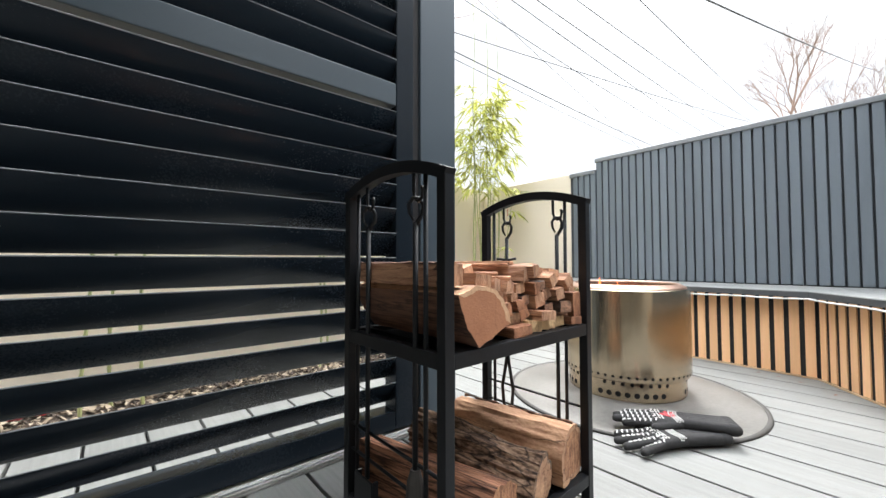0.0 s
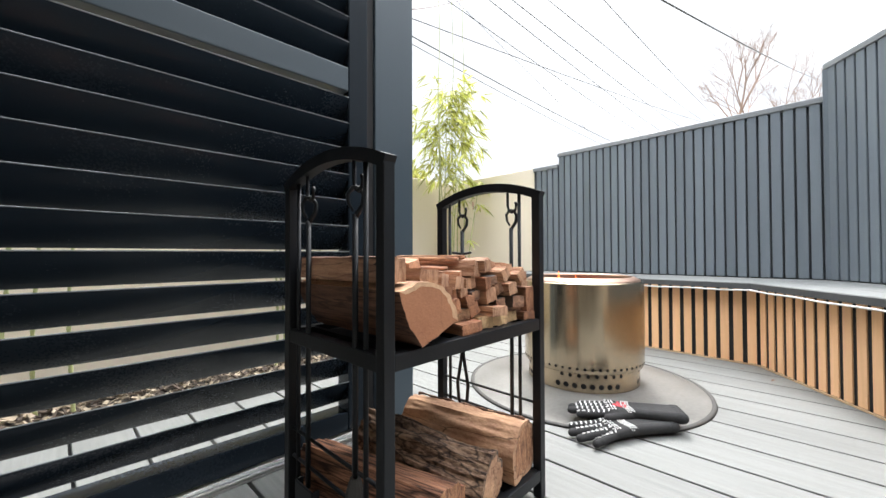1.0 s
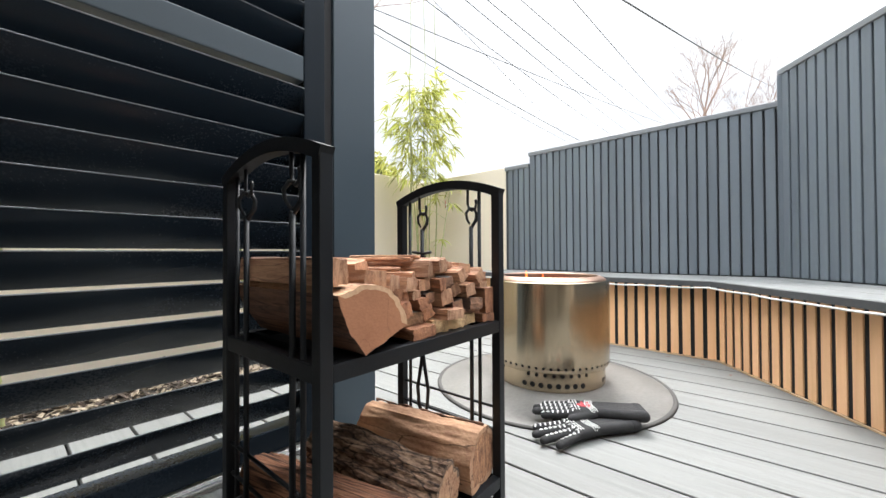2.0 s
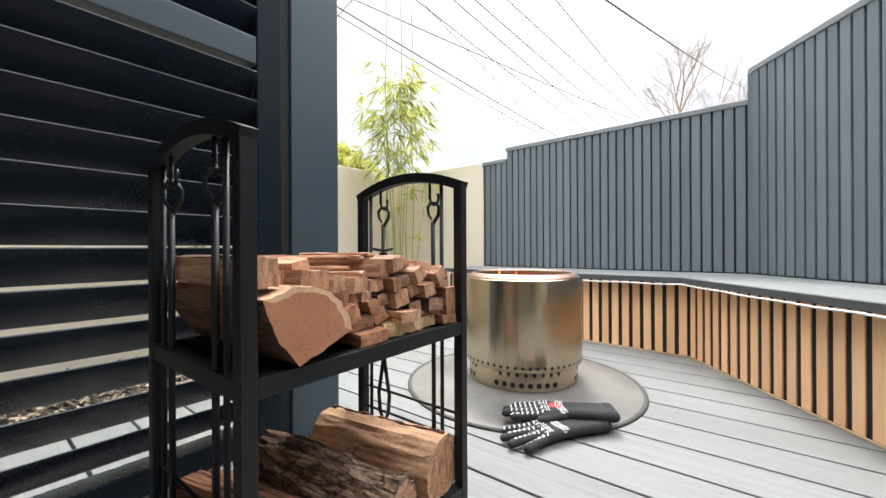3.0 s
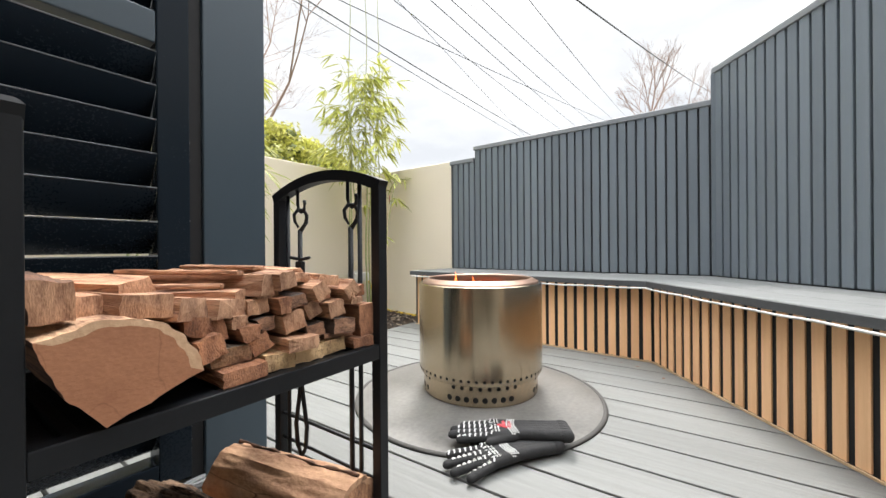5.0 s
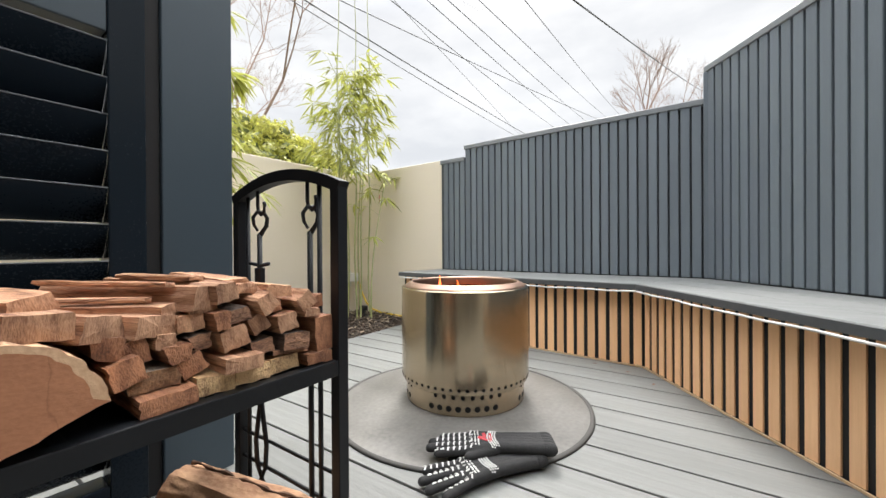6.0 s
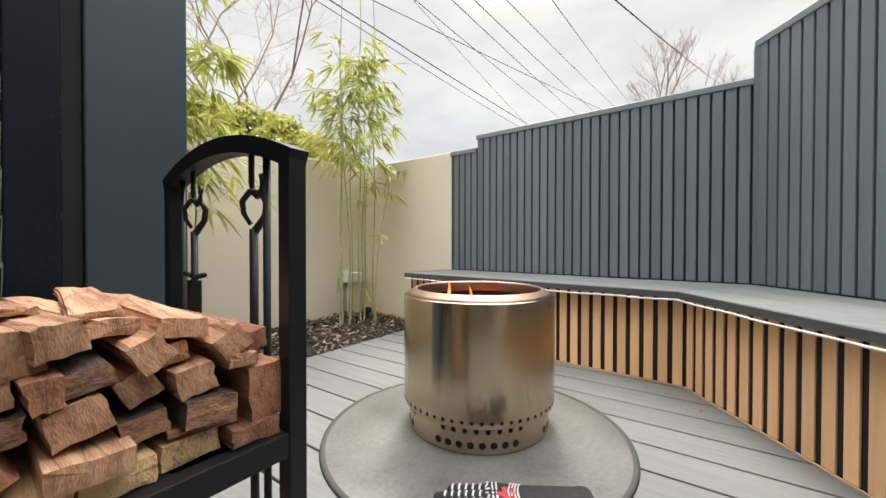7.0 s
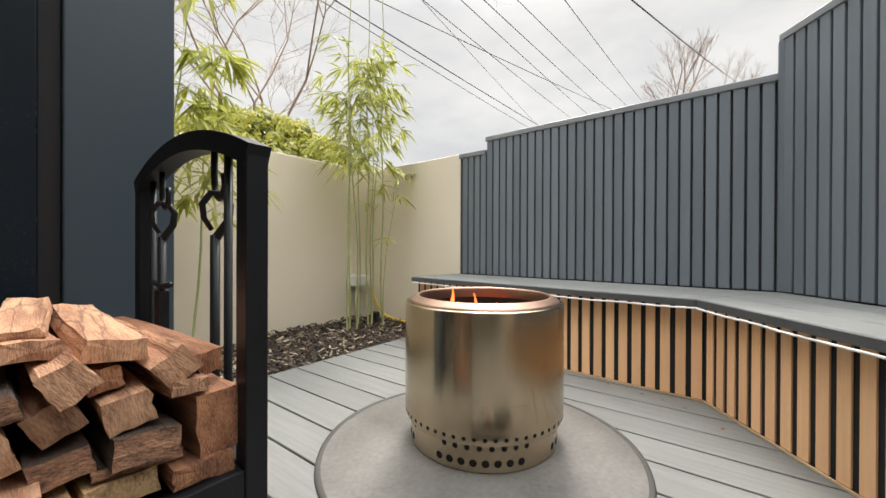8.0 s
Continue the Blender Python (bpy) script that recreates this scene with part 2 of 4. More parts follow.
M_CULM = material("bamboo_culm", (0.42, 0.44, 0.20), (0.30, 0.32, 0.14), 0.4, 0, 8, 60, (1, 1, 0.3), 0.1)
M_WHITE = material("white_plastic", (0.85, 0.84, 0.82), None, 0.4, 0, 10, 100, (1, 1, 1), 0.02)
M_YELLOW = material("yellow_cord", (0.85, 0.58, 0.03), None, 0.45, 0, 20, 100)
M_CABLE = material("black_cable", (0.07, 0.07, 0.075), None, 0.6)
M_TWIG = material("bare_twig", (0.40, 0.29, 0.235), (0.28, 0.19, 0.15), 0.9, 0, 4, 30)
M_BRASS = material("brass", (0.60, 0.42, 0.16), None, 0.3, 1.0)
M_HOUSE = material("house_wall", (0.58, 0.54, 0.48), None, 0.8, 0, 2, 60)
M_FLAME = glowing("flame", (1.0, 0.15, 0.03), 2.0)


def leafy(name, base, second, scale):
    m = material(name, base, second, 0.45, 0, scale, 40, (1, 1, 1), 0.0, 0, (0.3, 0.7), 0.35)
    n, l = m.node_tree.nodes, m.node_tree.links
    p = n["Principled BSDF"]
    geo = n.new("ShaderNodeNewGeometry")
    hsv = n.new("ShaderNodeHueSaturation")
    rng = n.new("ShaderNodeMapRange")
    rng.inputs[3].default_value, rng.inputs[4].default_value = 0.65, 1.35
    l.new(geo.outputs["Random Per Island"], rng.inputs[0])
    l.new(rng.outputs[0], hsv.inputs["Value"])
    source = p.inputs["Base Color"].links[0].from_socket
    l.new(source, hsv.inputs["Color"])
    l.new(hsv.outputs[0], p.inputs["Base Color"])
    tr = n.new("ShaderNodeBsdfTranslucent")
    l.new(hsv.outputs[0], tr.inputs["Color"])
    mix = n.new("ShaderNodeMixShader")
    mix.inputs[0].default_value = 0.45
    out = [x for x in n if x.type == "OUTPUT_MATERIAL"][0]
    l.new(p.outputs[0], mix.inputs[1])
    l.new(tr.outputs[0], mix.inputs[2])
    l.new(mix.outputs[0], out.inputs[0])
    return m


M_LEAF = leafy("bamboo_leaf", (0.50, 0.50, 0.13), (0.31, 0.34, 0.08), 4)
M_CROWN = leafy("evergreen_leaf", (0.56, 0.53, 0.10), (0.26, 0.28, 0.06), 0.8)
# dark green standing for the shade between the crown's leaves
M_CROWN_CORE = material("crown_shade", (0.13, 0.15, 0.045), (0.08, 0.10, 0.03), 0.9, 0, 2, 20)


# ---- mesh helpers ----
def part(name, bm, mat, parent=None, label="", smooth=False, mats=()):
    bmesh.ops.recalc_face_normals(bm, faces=bm.faces)
    me = bpy.data.meshes.new(name)
    bm.to_mesh(me)
    bm.free()
    me.materials.append(mat)
    for extra in mats:
        me.materials.append(extra)
    if smooth:
        for p in me.polygons:
            p.use_smooth = True
    ob = new(name, me)
    if parent:
        ob.parent = parent
    if label:
        ob["label"] = label
    return ob


def piece(name, me, parent, m):
    ob = new(name, me)
    ob.parent = parent
    ob.matrix_basis = m
    return ob


def empty(name, label, category, group="", kind="", at=(0, 0, 0)):
    ob = new(name)
    ob.location = at
    ob.empty_display_size = 0.1
    return tagged(ob, label, category, group, kind)


def add_box(bm, x0, y0, z0, x1, y1, z1, bevel=0.0, m=None):
    r = bmesh.ops.create_cube(bm, size=1.0)
    vs = r["verts"]
    bmesh.ops.scale(bm, vec=(x1 - x0, y1 - y0, z1 - z0), verts=vs)
    bmesh.ops.translate(bm, vec=((x0 + x1) / 2, (y0 + y1) / 2, (z0 + z1) / 2), verts=vs)
    if m is not None:
        bmesh.ops.transform(bm, matrix=m, verts=vs)
    if bevel:
        es = list({e for v in vs for e in v.link_edges})
        bmesh.ops.bevel(bm, geom=es, offset=bevel, segments=2, affect="EDGES", profile=0.5)
    return bm


def box(x0, y0, z0, x1, y1, z1, bevel=0.0, m=None):
    return add_box(bmesh.new(), x0, y0, z0, x1, y1, z1, bevel, m)


def add_tube(bm, pts, radius, sides=8, cap=True):
    """A round bar through points; radius a number or one for each point."""
    pts = [Vector(p) for p in pts]
    rings = []
    up = Vector((0, 0, 1))
    for i, p in enumerate(pts):
        d = (pts[min(i + 1, len(pts) - 1)] - pts[max(i - 1, 0)]).normalized()
        ref = up if abs(d.z) < 0.9 else Vector((1, 0, 0))
        a = d.cross(ref).normalized()
        if rings and a.dot(last) < 0:
            a = -a
        last = a
        b = d.cross(a).normalized()
        r = radius[i] if isinstance(radius, (list, tuple)) else radius
        rings.append([bm.verts.new(p + a * r * math.cos(2 * math.pi * k / sides) + b * r * math.sin(2 * math.pi * k / sides)) for k in range(sides)])
    for r0, r1 in zip(rings, rings[1:]):
        for k in range(sides):
            bm.faces.new((r0[k], r0[(k + 1) % sides], r1[(k + 1) % sides], r1[k]))
    if cap and sides > 2:
        bm.faces.new(rings[0][::-1])
        bm.faces.new(rings[-1])
    return bm


def tube(pts, radius, sides=8):
    return add_tube(bmesh.new(), pts, radius, sides)


def lathe(profile, sides=96, cx=0.0, cy=0.0):
    bm = bmesh.new()
    rings = [[bm.verts.new((cx + r * math.cos(2 * math.pi * k / sides), cy + r * math.sin(2 * math.pi * k / sides), z)) for k in range(sides)] for r, z in profile]
    for r0, r1 in zip(rings, rings[1:]):
        for k in range(sides):
            bm.faces.new((r0[k], r0[(k + 1) % sides], r1[(k + 1) % sides], r1[k]))
    return bm


def prism(outline, z0, z1, bevel=0.0):
    """An upright prism over a plan outline."""
    bm = bmesh.new()
    lo = [bm.verts.new((x, y, z0)) for x, y in outline]
    hi = [bm.verts.new((x, y, z1)) for x, y in outline]
    bm.faces.new(lo[::-1])
    bm.faces.new(hi)
    n = len(outline)
    for i in range(n):
        bm.faces.new((lo[i], lo[(i + 1) % n], hi[(i + 1) % n], hi[i]))
    if bevel:
        bmesh.ops.bevel(bm, geom=list(bm.edges), offset=bevel, segments=1, affect="EDGES")
    return bm


# ---- ground, deck and garden bed ----
tagged(part("ground", box(-400, -400, -0.40, 400, 400, -0.16), M_GROUND), "dull grass ground round the yard", "ground", kind="structure")

SEAM, PITCH = 1.412, 0.1448        # one joint between boards, and their spacing
DECK_Y0, DECK_Y1 = -3.4, 1.755
deck = empty("deck", "grey composite decking boards with narrow open joints", "deck", kind="structure")
board_bm = box(-PITCH / 2 + 0.0040, DECK_Y0, -0.024, PITCH / 2 - 0.0040, DECK_Y1, 0.0, 0.0025)
first_board = part("deck_board", board_bm, M_DECK, deck)
first_board.location.x = SEAM + PITCH / 2
for k in range(-19, 9):
    if k:
        piece("deck_board", first_board.data, deck, pose(SEAM + PITCH * (k + 0.5), 0, 0))
tagged(part("deck_frame", box(-1.33, DECK_Y0, -0.155, 2.69, DECK_Y1 - 0.02, -0.03), M_GROOVE), "dark framing under the deck boards", "deck frame", kind="structure")
part("fascia", box(-1.33, DECK_Y1 + 0.001, -0.15, 2.69, DECK_Y1 + 0.02, -0.004, 0.002), M_DARK_EDGE, deck, "dark deck edge board")

# ---- rendered garden walls ----
def wall_run(name, a, b, z0, z1, thick, label):
    d = (Vector(b) - Vector(a)).normalized()
    nrm = Vector((-d.y, d.x)) * thick
    out = [a, b, (b[0] + nrm.x, b[1] + nrm.y), (a[0] + nrm.x, a[1] + nrm.y)]
    return tagged(part(name, prism(out, z0, z1, 0.004), M_RENDER), label, "wall", kind="structure")


CORNER = (3.02, 2.70)
wall_run("wall_side", CORNER, (2.9755, 1.652), -0.2, 1.296, 0.14, "cream rendered garden wall beside the dark fence")
wall_run("wall_back", (-3.2, 3.06), (CORNER[0] + 0.14, CORNER[1] - 0.008), -0.2, 1.304, 0.14, "cream rendered garden wall behind the bamboo")

# ---- dark slatted fence above the bench ----
FENCE_DIR = Vector((0.0425, 0.999)).normalized()
WING_DIR = Vector((-0.818, -0.575)).normalized()
FENCE_0 = Vector((2.897, -0.135))
BENCH_Z = 0.403


def fence_run(name, start, way, length, top_of, inward, label):
    """Upright boards with open grooves between them in front of a black backing, under a flat cap."""
    run = empty(name, label, "fence", kind="structure")
    a, b = start, start + way * length
    pitch, wide = 0.0525, 0.0425
    count = int(length / pitch)
    made = {}
    turn = Matrix.Rotation(math.atan2(way.y, way.x), 4, "Z")
    for k in range(count):
        s = (k + 0.5) * pitch + (length - count * pitch) / 2
        top = top_of(s)
        if top not in made:
            made[top] = part("board", box(-wide / 2, -0.008, BENCH_Z + 0.004, wide / 2, 0.008, top - 0.03, 0.003), M_FENCE, run)
            ob = made[top]
        else:
            ob = piece("board", made[top].data, run, Matrix())
        p = a + way * s + inward * 0.012
        ob.matrix_basis = Matrix.Translation((p.x, p.y, 0)) @ turn
    steps = sorted({top_of(s * length / 200) for s in range(201)})
    for top in steps:
        inside = [s * length / 200 for s in range(201) if top_of(s * length / 200) == top]
        p0, p1 = a + way * max(0, inside[0] - 0.004), a + way * (inside[-1] + 0.004)
        back = [p0, p1, p1 - inward * 0.03, p0 - inward * 0.03]
        part("backing", prism([(v.x, v.y) for v in back], 0.2, top - 0.034), M_GROOVE_F, run, "dark slate backing panel")
        cap = [p0 + inward * 0.026, p1 + inward * 0.026, p1 - inward * 0.04, p0 - inward * 0.04]
        part("cap", prism([(v.x, v.y) for v in cap], top - 0.033, top, 0.003), M_CAP, run, "grey painted cap rail")
    return run


def corner_board(p, top):
    tagged(part("fence_corner", box(p.x - 0.017, p.y - 0.017, BENCH_Z + 0.004, p.x + 0.017, p.y + 0.017, top - 0.034, 0.003), M_FENCE), "slate-grey corner post between two fence sections", "fence post", kind="structure")


corner_board(FENCE_0 + Vector((-0.016, 0.004)), 1.545)
fence_run("fence_long", FENCE_0, FENCE_DIR, 1.782, lambda s: 1.375 if s < 1.555 else 1.288, Vector((-FENCE_DIR.y, FENCE_DIR.x)), "slate-grey upright board fence with stepped cap")
fence_run("fence_return", FENCE_0 + WING_DIR * 0.002, WING_DIR, 2.5, lambda s: 1.545, Vector((WING_DIR.y, -WING_DIR.x)), "taller slate-grey upright board fence section")

# ---- corner bench ----
KINK = Vector((2.428, 0.130))                 # foot of the slatted front at the bend
SLAT_L = Vector((0.085, 0.9964)).normalized()
SLAT_R = Vector((-0.818, -0.575)).normalized()
bench = empty("corner_bench", "built-in corner bench with grey boards over oak slats", "bench", at=(2.428, 0.13, 0))


def out_of(way, left):
    return Vector((-way.y, way.x)) if left else Vector((way.y, -way.x))


def world_part(name, bm, mat, parent, label="", smooth=False):
    """A part given in world metres under a parent that stands elsewhere."""
    ob = part(name, bm, mat, parent, label, smooth)
    ob.matrix_parent_inverse = Matrix.Translation(-parent.location)
    return ob


def slatted_front(way, left, count, first):
    n = out_of(way, left)
    ang = math.atan2(way.y, way.x)
    slat = None
    for k in range(count):
        s = first + k * 0.0543 + 0.019
        p = KINK + way * s
        m = Matrix.Translation((p.x, p.y, 0)) @ Matrix.Rotation(ang, 4, "Z")
        if slat is None:
            slat = part("slat", box(-0.0176, -0.003, 0.008, 0.0176, 0.003, 0.372, 0.0008), M_SLAT, bench)
            ob = slat
        else:
            ob = new("slat", slat.data)
            ob.parent = bench
        ob.matrix_parent_inverse = Matrix.Translation(-bench.location)
        ob.matrix_basis = m
    length = first + count * 0.0543
    a, b = KINK - n * 0.0035, KINK + way * length - n * 0.0035
    world_part("backing", prism([(v.x, v.y) for v in (a, b, b - n * 0.02, a - n * 0.02)], 0.002, 0.373), M_GROOVE, bench, "black backing behind the slats")
    a, b = KINK + n * 0.0035, KINK + way * length + n * 0.0035
    world_part("trim", prism([(v.x, v.y) for v in (a, b, b + n * 0.006, a + n * 0.006)], 0.001, 0.0075), M_TRIM, bench, "pale timber trim along the deck")


slatted_front(SLAT_L, True, 29, 0.010)
slatted_front(SLAT_R, False, 40, 0.008)
# boards of the seat: three strips along each wing, mitred at the bend
LIP = 0.045
nL, nR = out_of(SLAT_L, True), out_of(SLAT_R, False)


def cross(p, d, q, e):
    """Where the lines p + s d and q + t e meet, in plan."""
    k = d.x * e.y - d.y * e.x
    s = ((q.x - p.x) * e.y - (q.y - p.y) * e.x) / k
    return p + d * s


front_bend = cross(KINK + nL * LIP, SLAT_L, KINK + nR * LIP, SLAT_R)
back_bend = Vector((FENCE_0.x - 0.026, FENCE_0.y + 0.012))
f_end = KINK + nL * LIP + SLAT_L * 1.60
b_end = FENCE_0 + FENCE_DIR * 1.782 + Vector((-FENCE_DIR.y, FENCE_DIR.x)) * 0.03
r_f_end = KINK + nR * LIP + SLAT_R * 2.15
r_b_end = FENCE_0 + WING_DIR * 2.3 + Vector((WING_DIR.y, -WING_DIR.x)) * 0.03
for (f0, b0), (f1, b1) in (((front_bend, back_bend), (f_end, b_end)), ((front_bend, back_bend), (r_f_end, r_b_end))):
    for k in range(3):
        u0, u1 = k / 3 + (0.006 if k else 0), (k + 1) / 3
        q = [f0.lerp(b0, u0), f1.lerp(b1, u0), f1.lerp(b1, u1), f0.lerp(b0, u1)]
        world_part("seat_board", prism([(v.x, v.y) for v in q], BENCH_Z - 0.024, BENCH_Z, 0.002), M_BENCH, bench)
    q = [f0.lerp(b0, -0.016), f1.lerp(b1, -0.016), f1.lerp(b1, -0.001), f0.lerp(b0, -0.001)]
    world_part("edge_board", prism([(v.x, v.y) for v in q], BENCH_Z - 0.030, BENCH_Z - 0.002, 0.0015), M_DARK_EDGE, bench, "dark strip along the front edge of the seat")
# closed end of the bench towards the bed
e0, e1 = KINK + SLAT_L * 1.585, b_end - FENCE_DIR * 0.02
world_part("end_panel", prism([(e0.x, e0.y), (e1.x, e1.y), (e1.x, e1.y - 0.015), (e0.x, e0.y - 0.015)], 0.0, 0.376), M_GROOVE, bench, "dark end panel")

# white rope light under the lip of the seat
rope_pts = []
for way, n, length, sign in ((SLAT_L, nL, 1.58, 1), (SLAT_R, nR, 2.1, -1)):
    run = []
    for k in range(60):
        s = k / 59 * length
        p = KINK + way * s + n * (0.054 + 0.002 * math.sin(k * 1.3))
        sag = 0.0014 * math.sin(s * 9) + 0.0010 * math.sin(s * 23 + 1) - 0.005 * min(1, s * 9)
        run.append((p.x, p.y, 0.3685 + sag))
    rope_pts = run[::-1] if sign > 0 else rope_pts + run[1:]
tagged(part("rope_light", tube(rope_pts, 0.0040, 8), M_WHITE, smooth=True), "white rope light strip fixed under the bench lip", "light strip")

# ---- the house side that the yard lies against: plain unseen surfaces added to close it ----
# unseen wall added for the pit's reflections and bounced light
tagged(part("wall_house", box(-3.2, -3.6, -0.2, 4.2, -3.42, 2.9), M_HOUSE), "unseen plain house wall added to close the yard", "wall", kind="structure")
# unseen roof, its edge set for the shade on deck and kindling
tagged(part("ceiling", box(-3.2, -3.42, 2.72, 0.05, 1.10, 2.84), M_HOUSE), "unseen plain roof over the house side of the deck", "ceiling", kind="structure")
tagged(part("wall_end", box(-3.35, -3.6, -0.2, -3.2, 3.2, 2.9), M_HOUSE), "unseen plain wall added to close the yard", "wall", kind="structure")

# ---- pillar and louvred screen ----
FACE = 0.967
tagged(part("pillar", box(0.780, FACE, 0.0, 0.940, FACE + 0.16, 2.7, 0.003), M_PILLAR), "dark blue-grey powder-coated aluminium pillar", "pillar", kind="structure")
screen = empty("louvre_screen", "dark louvred aluminium sliding screen, blades part open", "louvre screen", at=(-0.5, 1.0, 0))
SX0, SX1 = -1.75, 0.686
world_part("channel", box(0.7525, FACE + 0.012, 0.0, 0.7795, FACE + 0.12, 2.6, 0.001), M_GROOVE, screen, "dark recessed channel beside the pillar")
world_part("stile", box(SX1, FACE + 0.002, 0.02, 0.752, FACE + 0.068, 2.55, 0.003), M_POWDER, screen)
world_part("stile", box(SX0 - 0.066, FACE + 0.002, 0.02, SX0, FACE + 0.068, 2.55, 0.003), M_POWDER, screen)
for z0, z1, nm in ((0.018, 0.076, "bottom_rail"), (1.039, 1.112, "middle_rail"), (2.45, 2.55, "top_rail")):
    world_part(nm, box(SX0 + 0.0005, FACE + 0.003, z0, SX1 - 0.0005, FACE + 0.067, z1, 0.003), M_POWDER if z0 < 1 else M_PILLAR, screen)
blade_bm = bmesh.new()
prof = []
for k in range(20):                                   # lens-shaped section, tilted outwards and down
    a = 2 * math.pi * k / 20
    c = math.cos(a)
    prof.append((0.0440 * c, math.copysign(0.0028 * (1 - c * c) + 0.0016 * abs(math.sin(a)), math.sin(a))))
tilt = radians(-54.6)
ends = []
for x in (SX0 + 0.002, SX1 - 0.0012):
    ends.append([blade_bm.verts.new((x, c * math.cos(tilt) - s * math.sin(tilt), c * math.sin(tilt) + s * math.cos(tilt))) for c, s in prof])
for k in range(20):
    blade_bm.faces.new((ends[0][k], ends[0][(k + 1) % 20], ends[1][(k + 1) % 20], ends[1][k]))
blade_bm.faces.new(ends[0])
blade_bm.faces.new(ends[1][::-1])
blade_data = lip_data = None
for z_first, count in ((0.5175 - 5 * 0.0775, 12), (1.152, 16)):
    for k in range(count):
        m = pose(0, FACE + 0.0250, z_first + 0.0775 * k)
        if blade_data is None:
            ob = part("blade", blade_bm, M_POWDER, screen, smooth=True)
            blade_data = ob.data
        else:
            ob = new("blade", blade_data)
            ob.parent = screen
        ob.matrix_parent_inverse = Matrix.Translation(-screen.location)
        ob.matrix_basis = m
        # rounded lip added on the blade's inner upper edge, pale as a painted highlight
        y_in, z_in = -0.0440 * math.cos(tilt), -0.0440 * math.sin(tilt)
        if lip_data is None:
            lip = part("lip", tube([(SX0 + 0.002, y_in, z_in), (SX1 - 0.0012, y_in, z_in)], 0.0015, 8), M_LIP_HIGHLIGHT, ob, smooth=True)
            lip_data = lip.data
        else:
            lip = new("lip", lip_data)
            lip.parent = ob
track_bm = box(-1.9, FACE - 0.030, 0.0005, 0.778, FACE + 0.062, 0.008, 0.002)
for y in (FACE - 0.026, FACE - 0.004):
    add_box(track_bm, -1.9, y - 0.0045, 0.0085, 0.778, y + 0.0045, 0.016, 0.003)
screen_turn = Matrix.Translation((0.72, FACE + 0.035, 0)) @ Matrix.Rotation(radians(-2.2), 4, "Z") @ Matrix.Translation((-0.72, -FACE - 0.035, 0))
screen.matrix_basis = screen_turn @ Matrix.Translation((-0.5, 1.0, 0))
track = tagged(part("floor_track", track_bm, M_ALU), "bare aluminium floor track of the screen", "track", kind="structure")
track.matrix_basis = screen_turn
knob = tagged(part("latch_knob", lathe([(0.0005, -0.012), (0.006, -0.012), (0.006, 0.0), (0.010, 0.004), (0.010, 0.012), (0.006, 0.016), (0.0005, 0.017)], 20), M_BRASS, smooth=True), "small brass latch knob on the screen", "knob")
knob.matrix_basis = screen_turn @ pose(-0.143, FACE + 0.0, 0.604, 90, 0, 0)

# ---- fire pit on its mat ----
PIT = (1.695, 0.692)
mat_bm = lathe([(0.001, 0.0062), (0.2, 0.0064), (0.452, 0.0058), (0.4655, 0.0045), (0.466, 0.0008), (0.001, 0.0008)], 96)
fire_mat = tagged(part("fire_mat", mat_bm, M_MAT, smooth=True), "round dark grey heat mat lying on the deck", "mat")
fire_mat.location = (1.625, 0.666, 0)
part("hem", lathe([(0.452, 0.0062), (0.456, 0.0085), (0.466, 0.0075), (0.468, 0.001), (0.452, 0.001)], 96), M_HEM, fire_mat, "stitched dark hem", smooth=True)

pit = empty("fire_pit", "cylindrical brushed stainless smokeless fire pit, lit", "fire pit", at=(PIT[0], PIT[1], 0.0065))


def perforated(radius_of, z0, z1, count, hole, zc, phase=0.0, skip=()):
    """A band of a round wall with a true round hole in each of its cells."""
    bm = bmesh.new()
    step = 2 * math.pi / count
    K = 16
    for c in range(count):
        mid = (c + phase) * step
        rim, edge = [], []
        for k in range(K):
            a = 2 * math.pi * k / K + math.pi / K * 0
            dx, dz = math.cos(a), math.sin(a)
            r0 = radius_of(zc)
            rim.append((mid + dx * hole / r0, zc + dz * hole))
            s = 1 / max(abs(dx), abs(dz))
            ex, ez = dx * s, dz * s
            edge.append((mid + ex * step / 2, zc + (ez * (z1 - zc) if ez > 0 else ez * (zc - z0))))

        def vert(p, inset=0.0):
            r = radius_of(p[1]) - inset
            return bm.verts.new((r * math.cos(p[0]), r * math.sin(p[0]), p[1]))
        E_ = [vert(p) for p in edge]
        if c in skip:
            bm.faces.new(E_)
            continue
        R_ = [vert(p) for p in rim]
        I_ = [vert(p, 0.004) for p in rim]
        W_ = [vert(p, 0.0005) for p in rim]
        for k in range(K):
            j = (k + 1) % K
            bm.faces.new((E_[k], E_[j], R_[j], R_[k]))
            # hole sides take the second, near-black slot as painted shade
            bm.faces.new((W_[k], W_[j], I_[j], I_[k])).material_index = 1
    bmesh.ops.remove_doubles(bm, verts=bm.verts, dist=0.0002)
    return bm


R_PIT = 0.247
body = part("body", lathe([(0.2465, 0.112), (R_PIT, 0.120), (R_PIT, 0.418), (0.2462, 0.4215), (0.243, 0.4235), (0.236, 0.4240)], 128), M_STEEL, pit, smooth=True)
part("vent_band", perforated(lambda z: R_PIT - 0.0005 - max(0, 0.088 - z) * 0.55, 0.078, 0.112, 56, 0.0056, 0.096), M_STEEL, body, "steel band with a row of round air holes", smooth=True, mats=(M_HOLE_SHADE,))
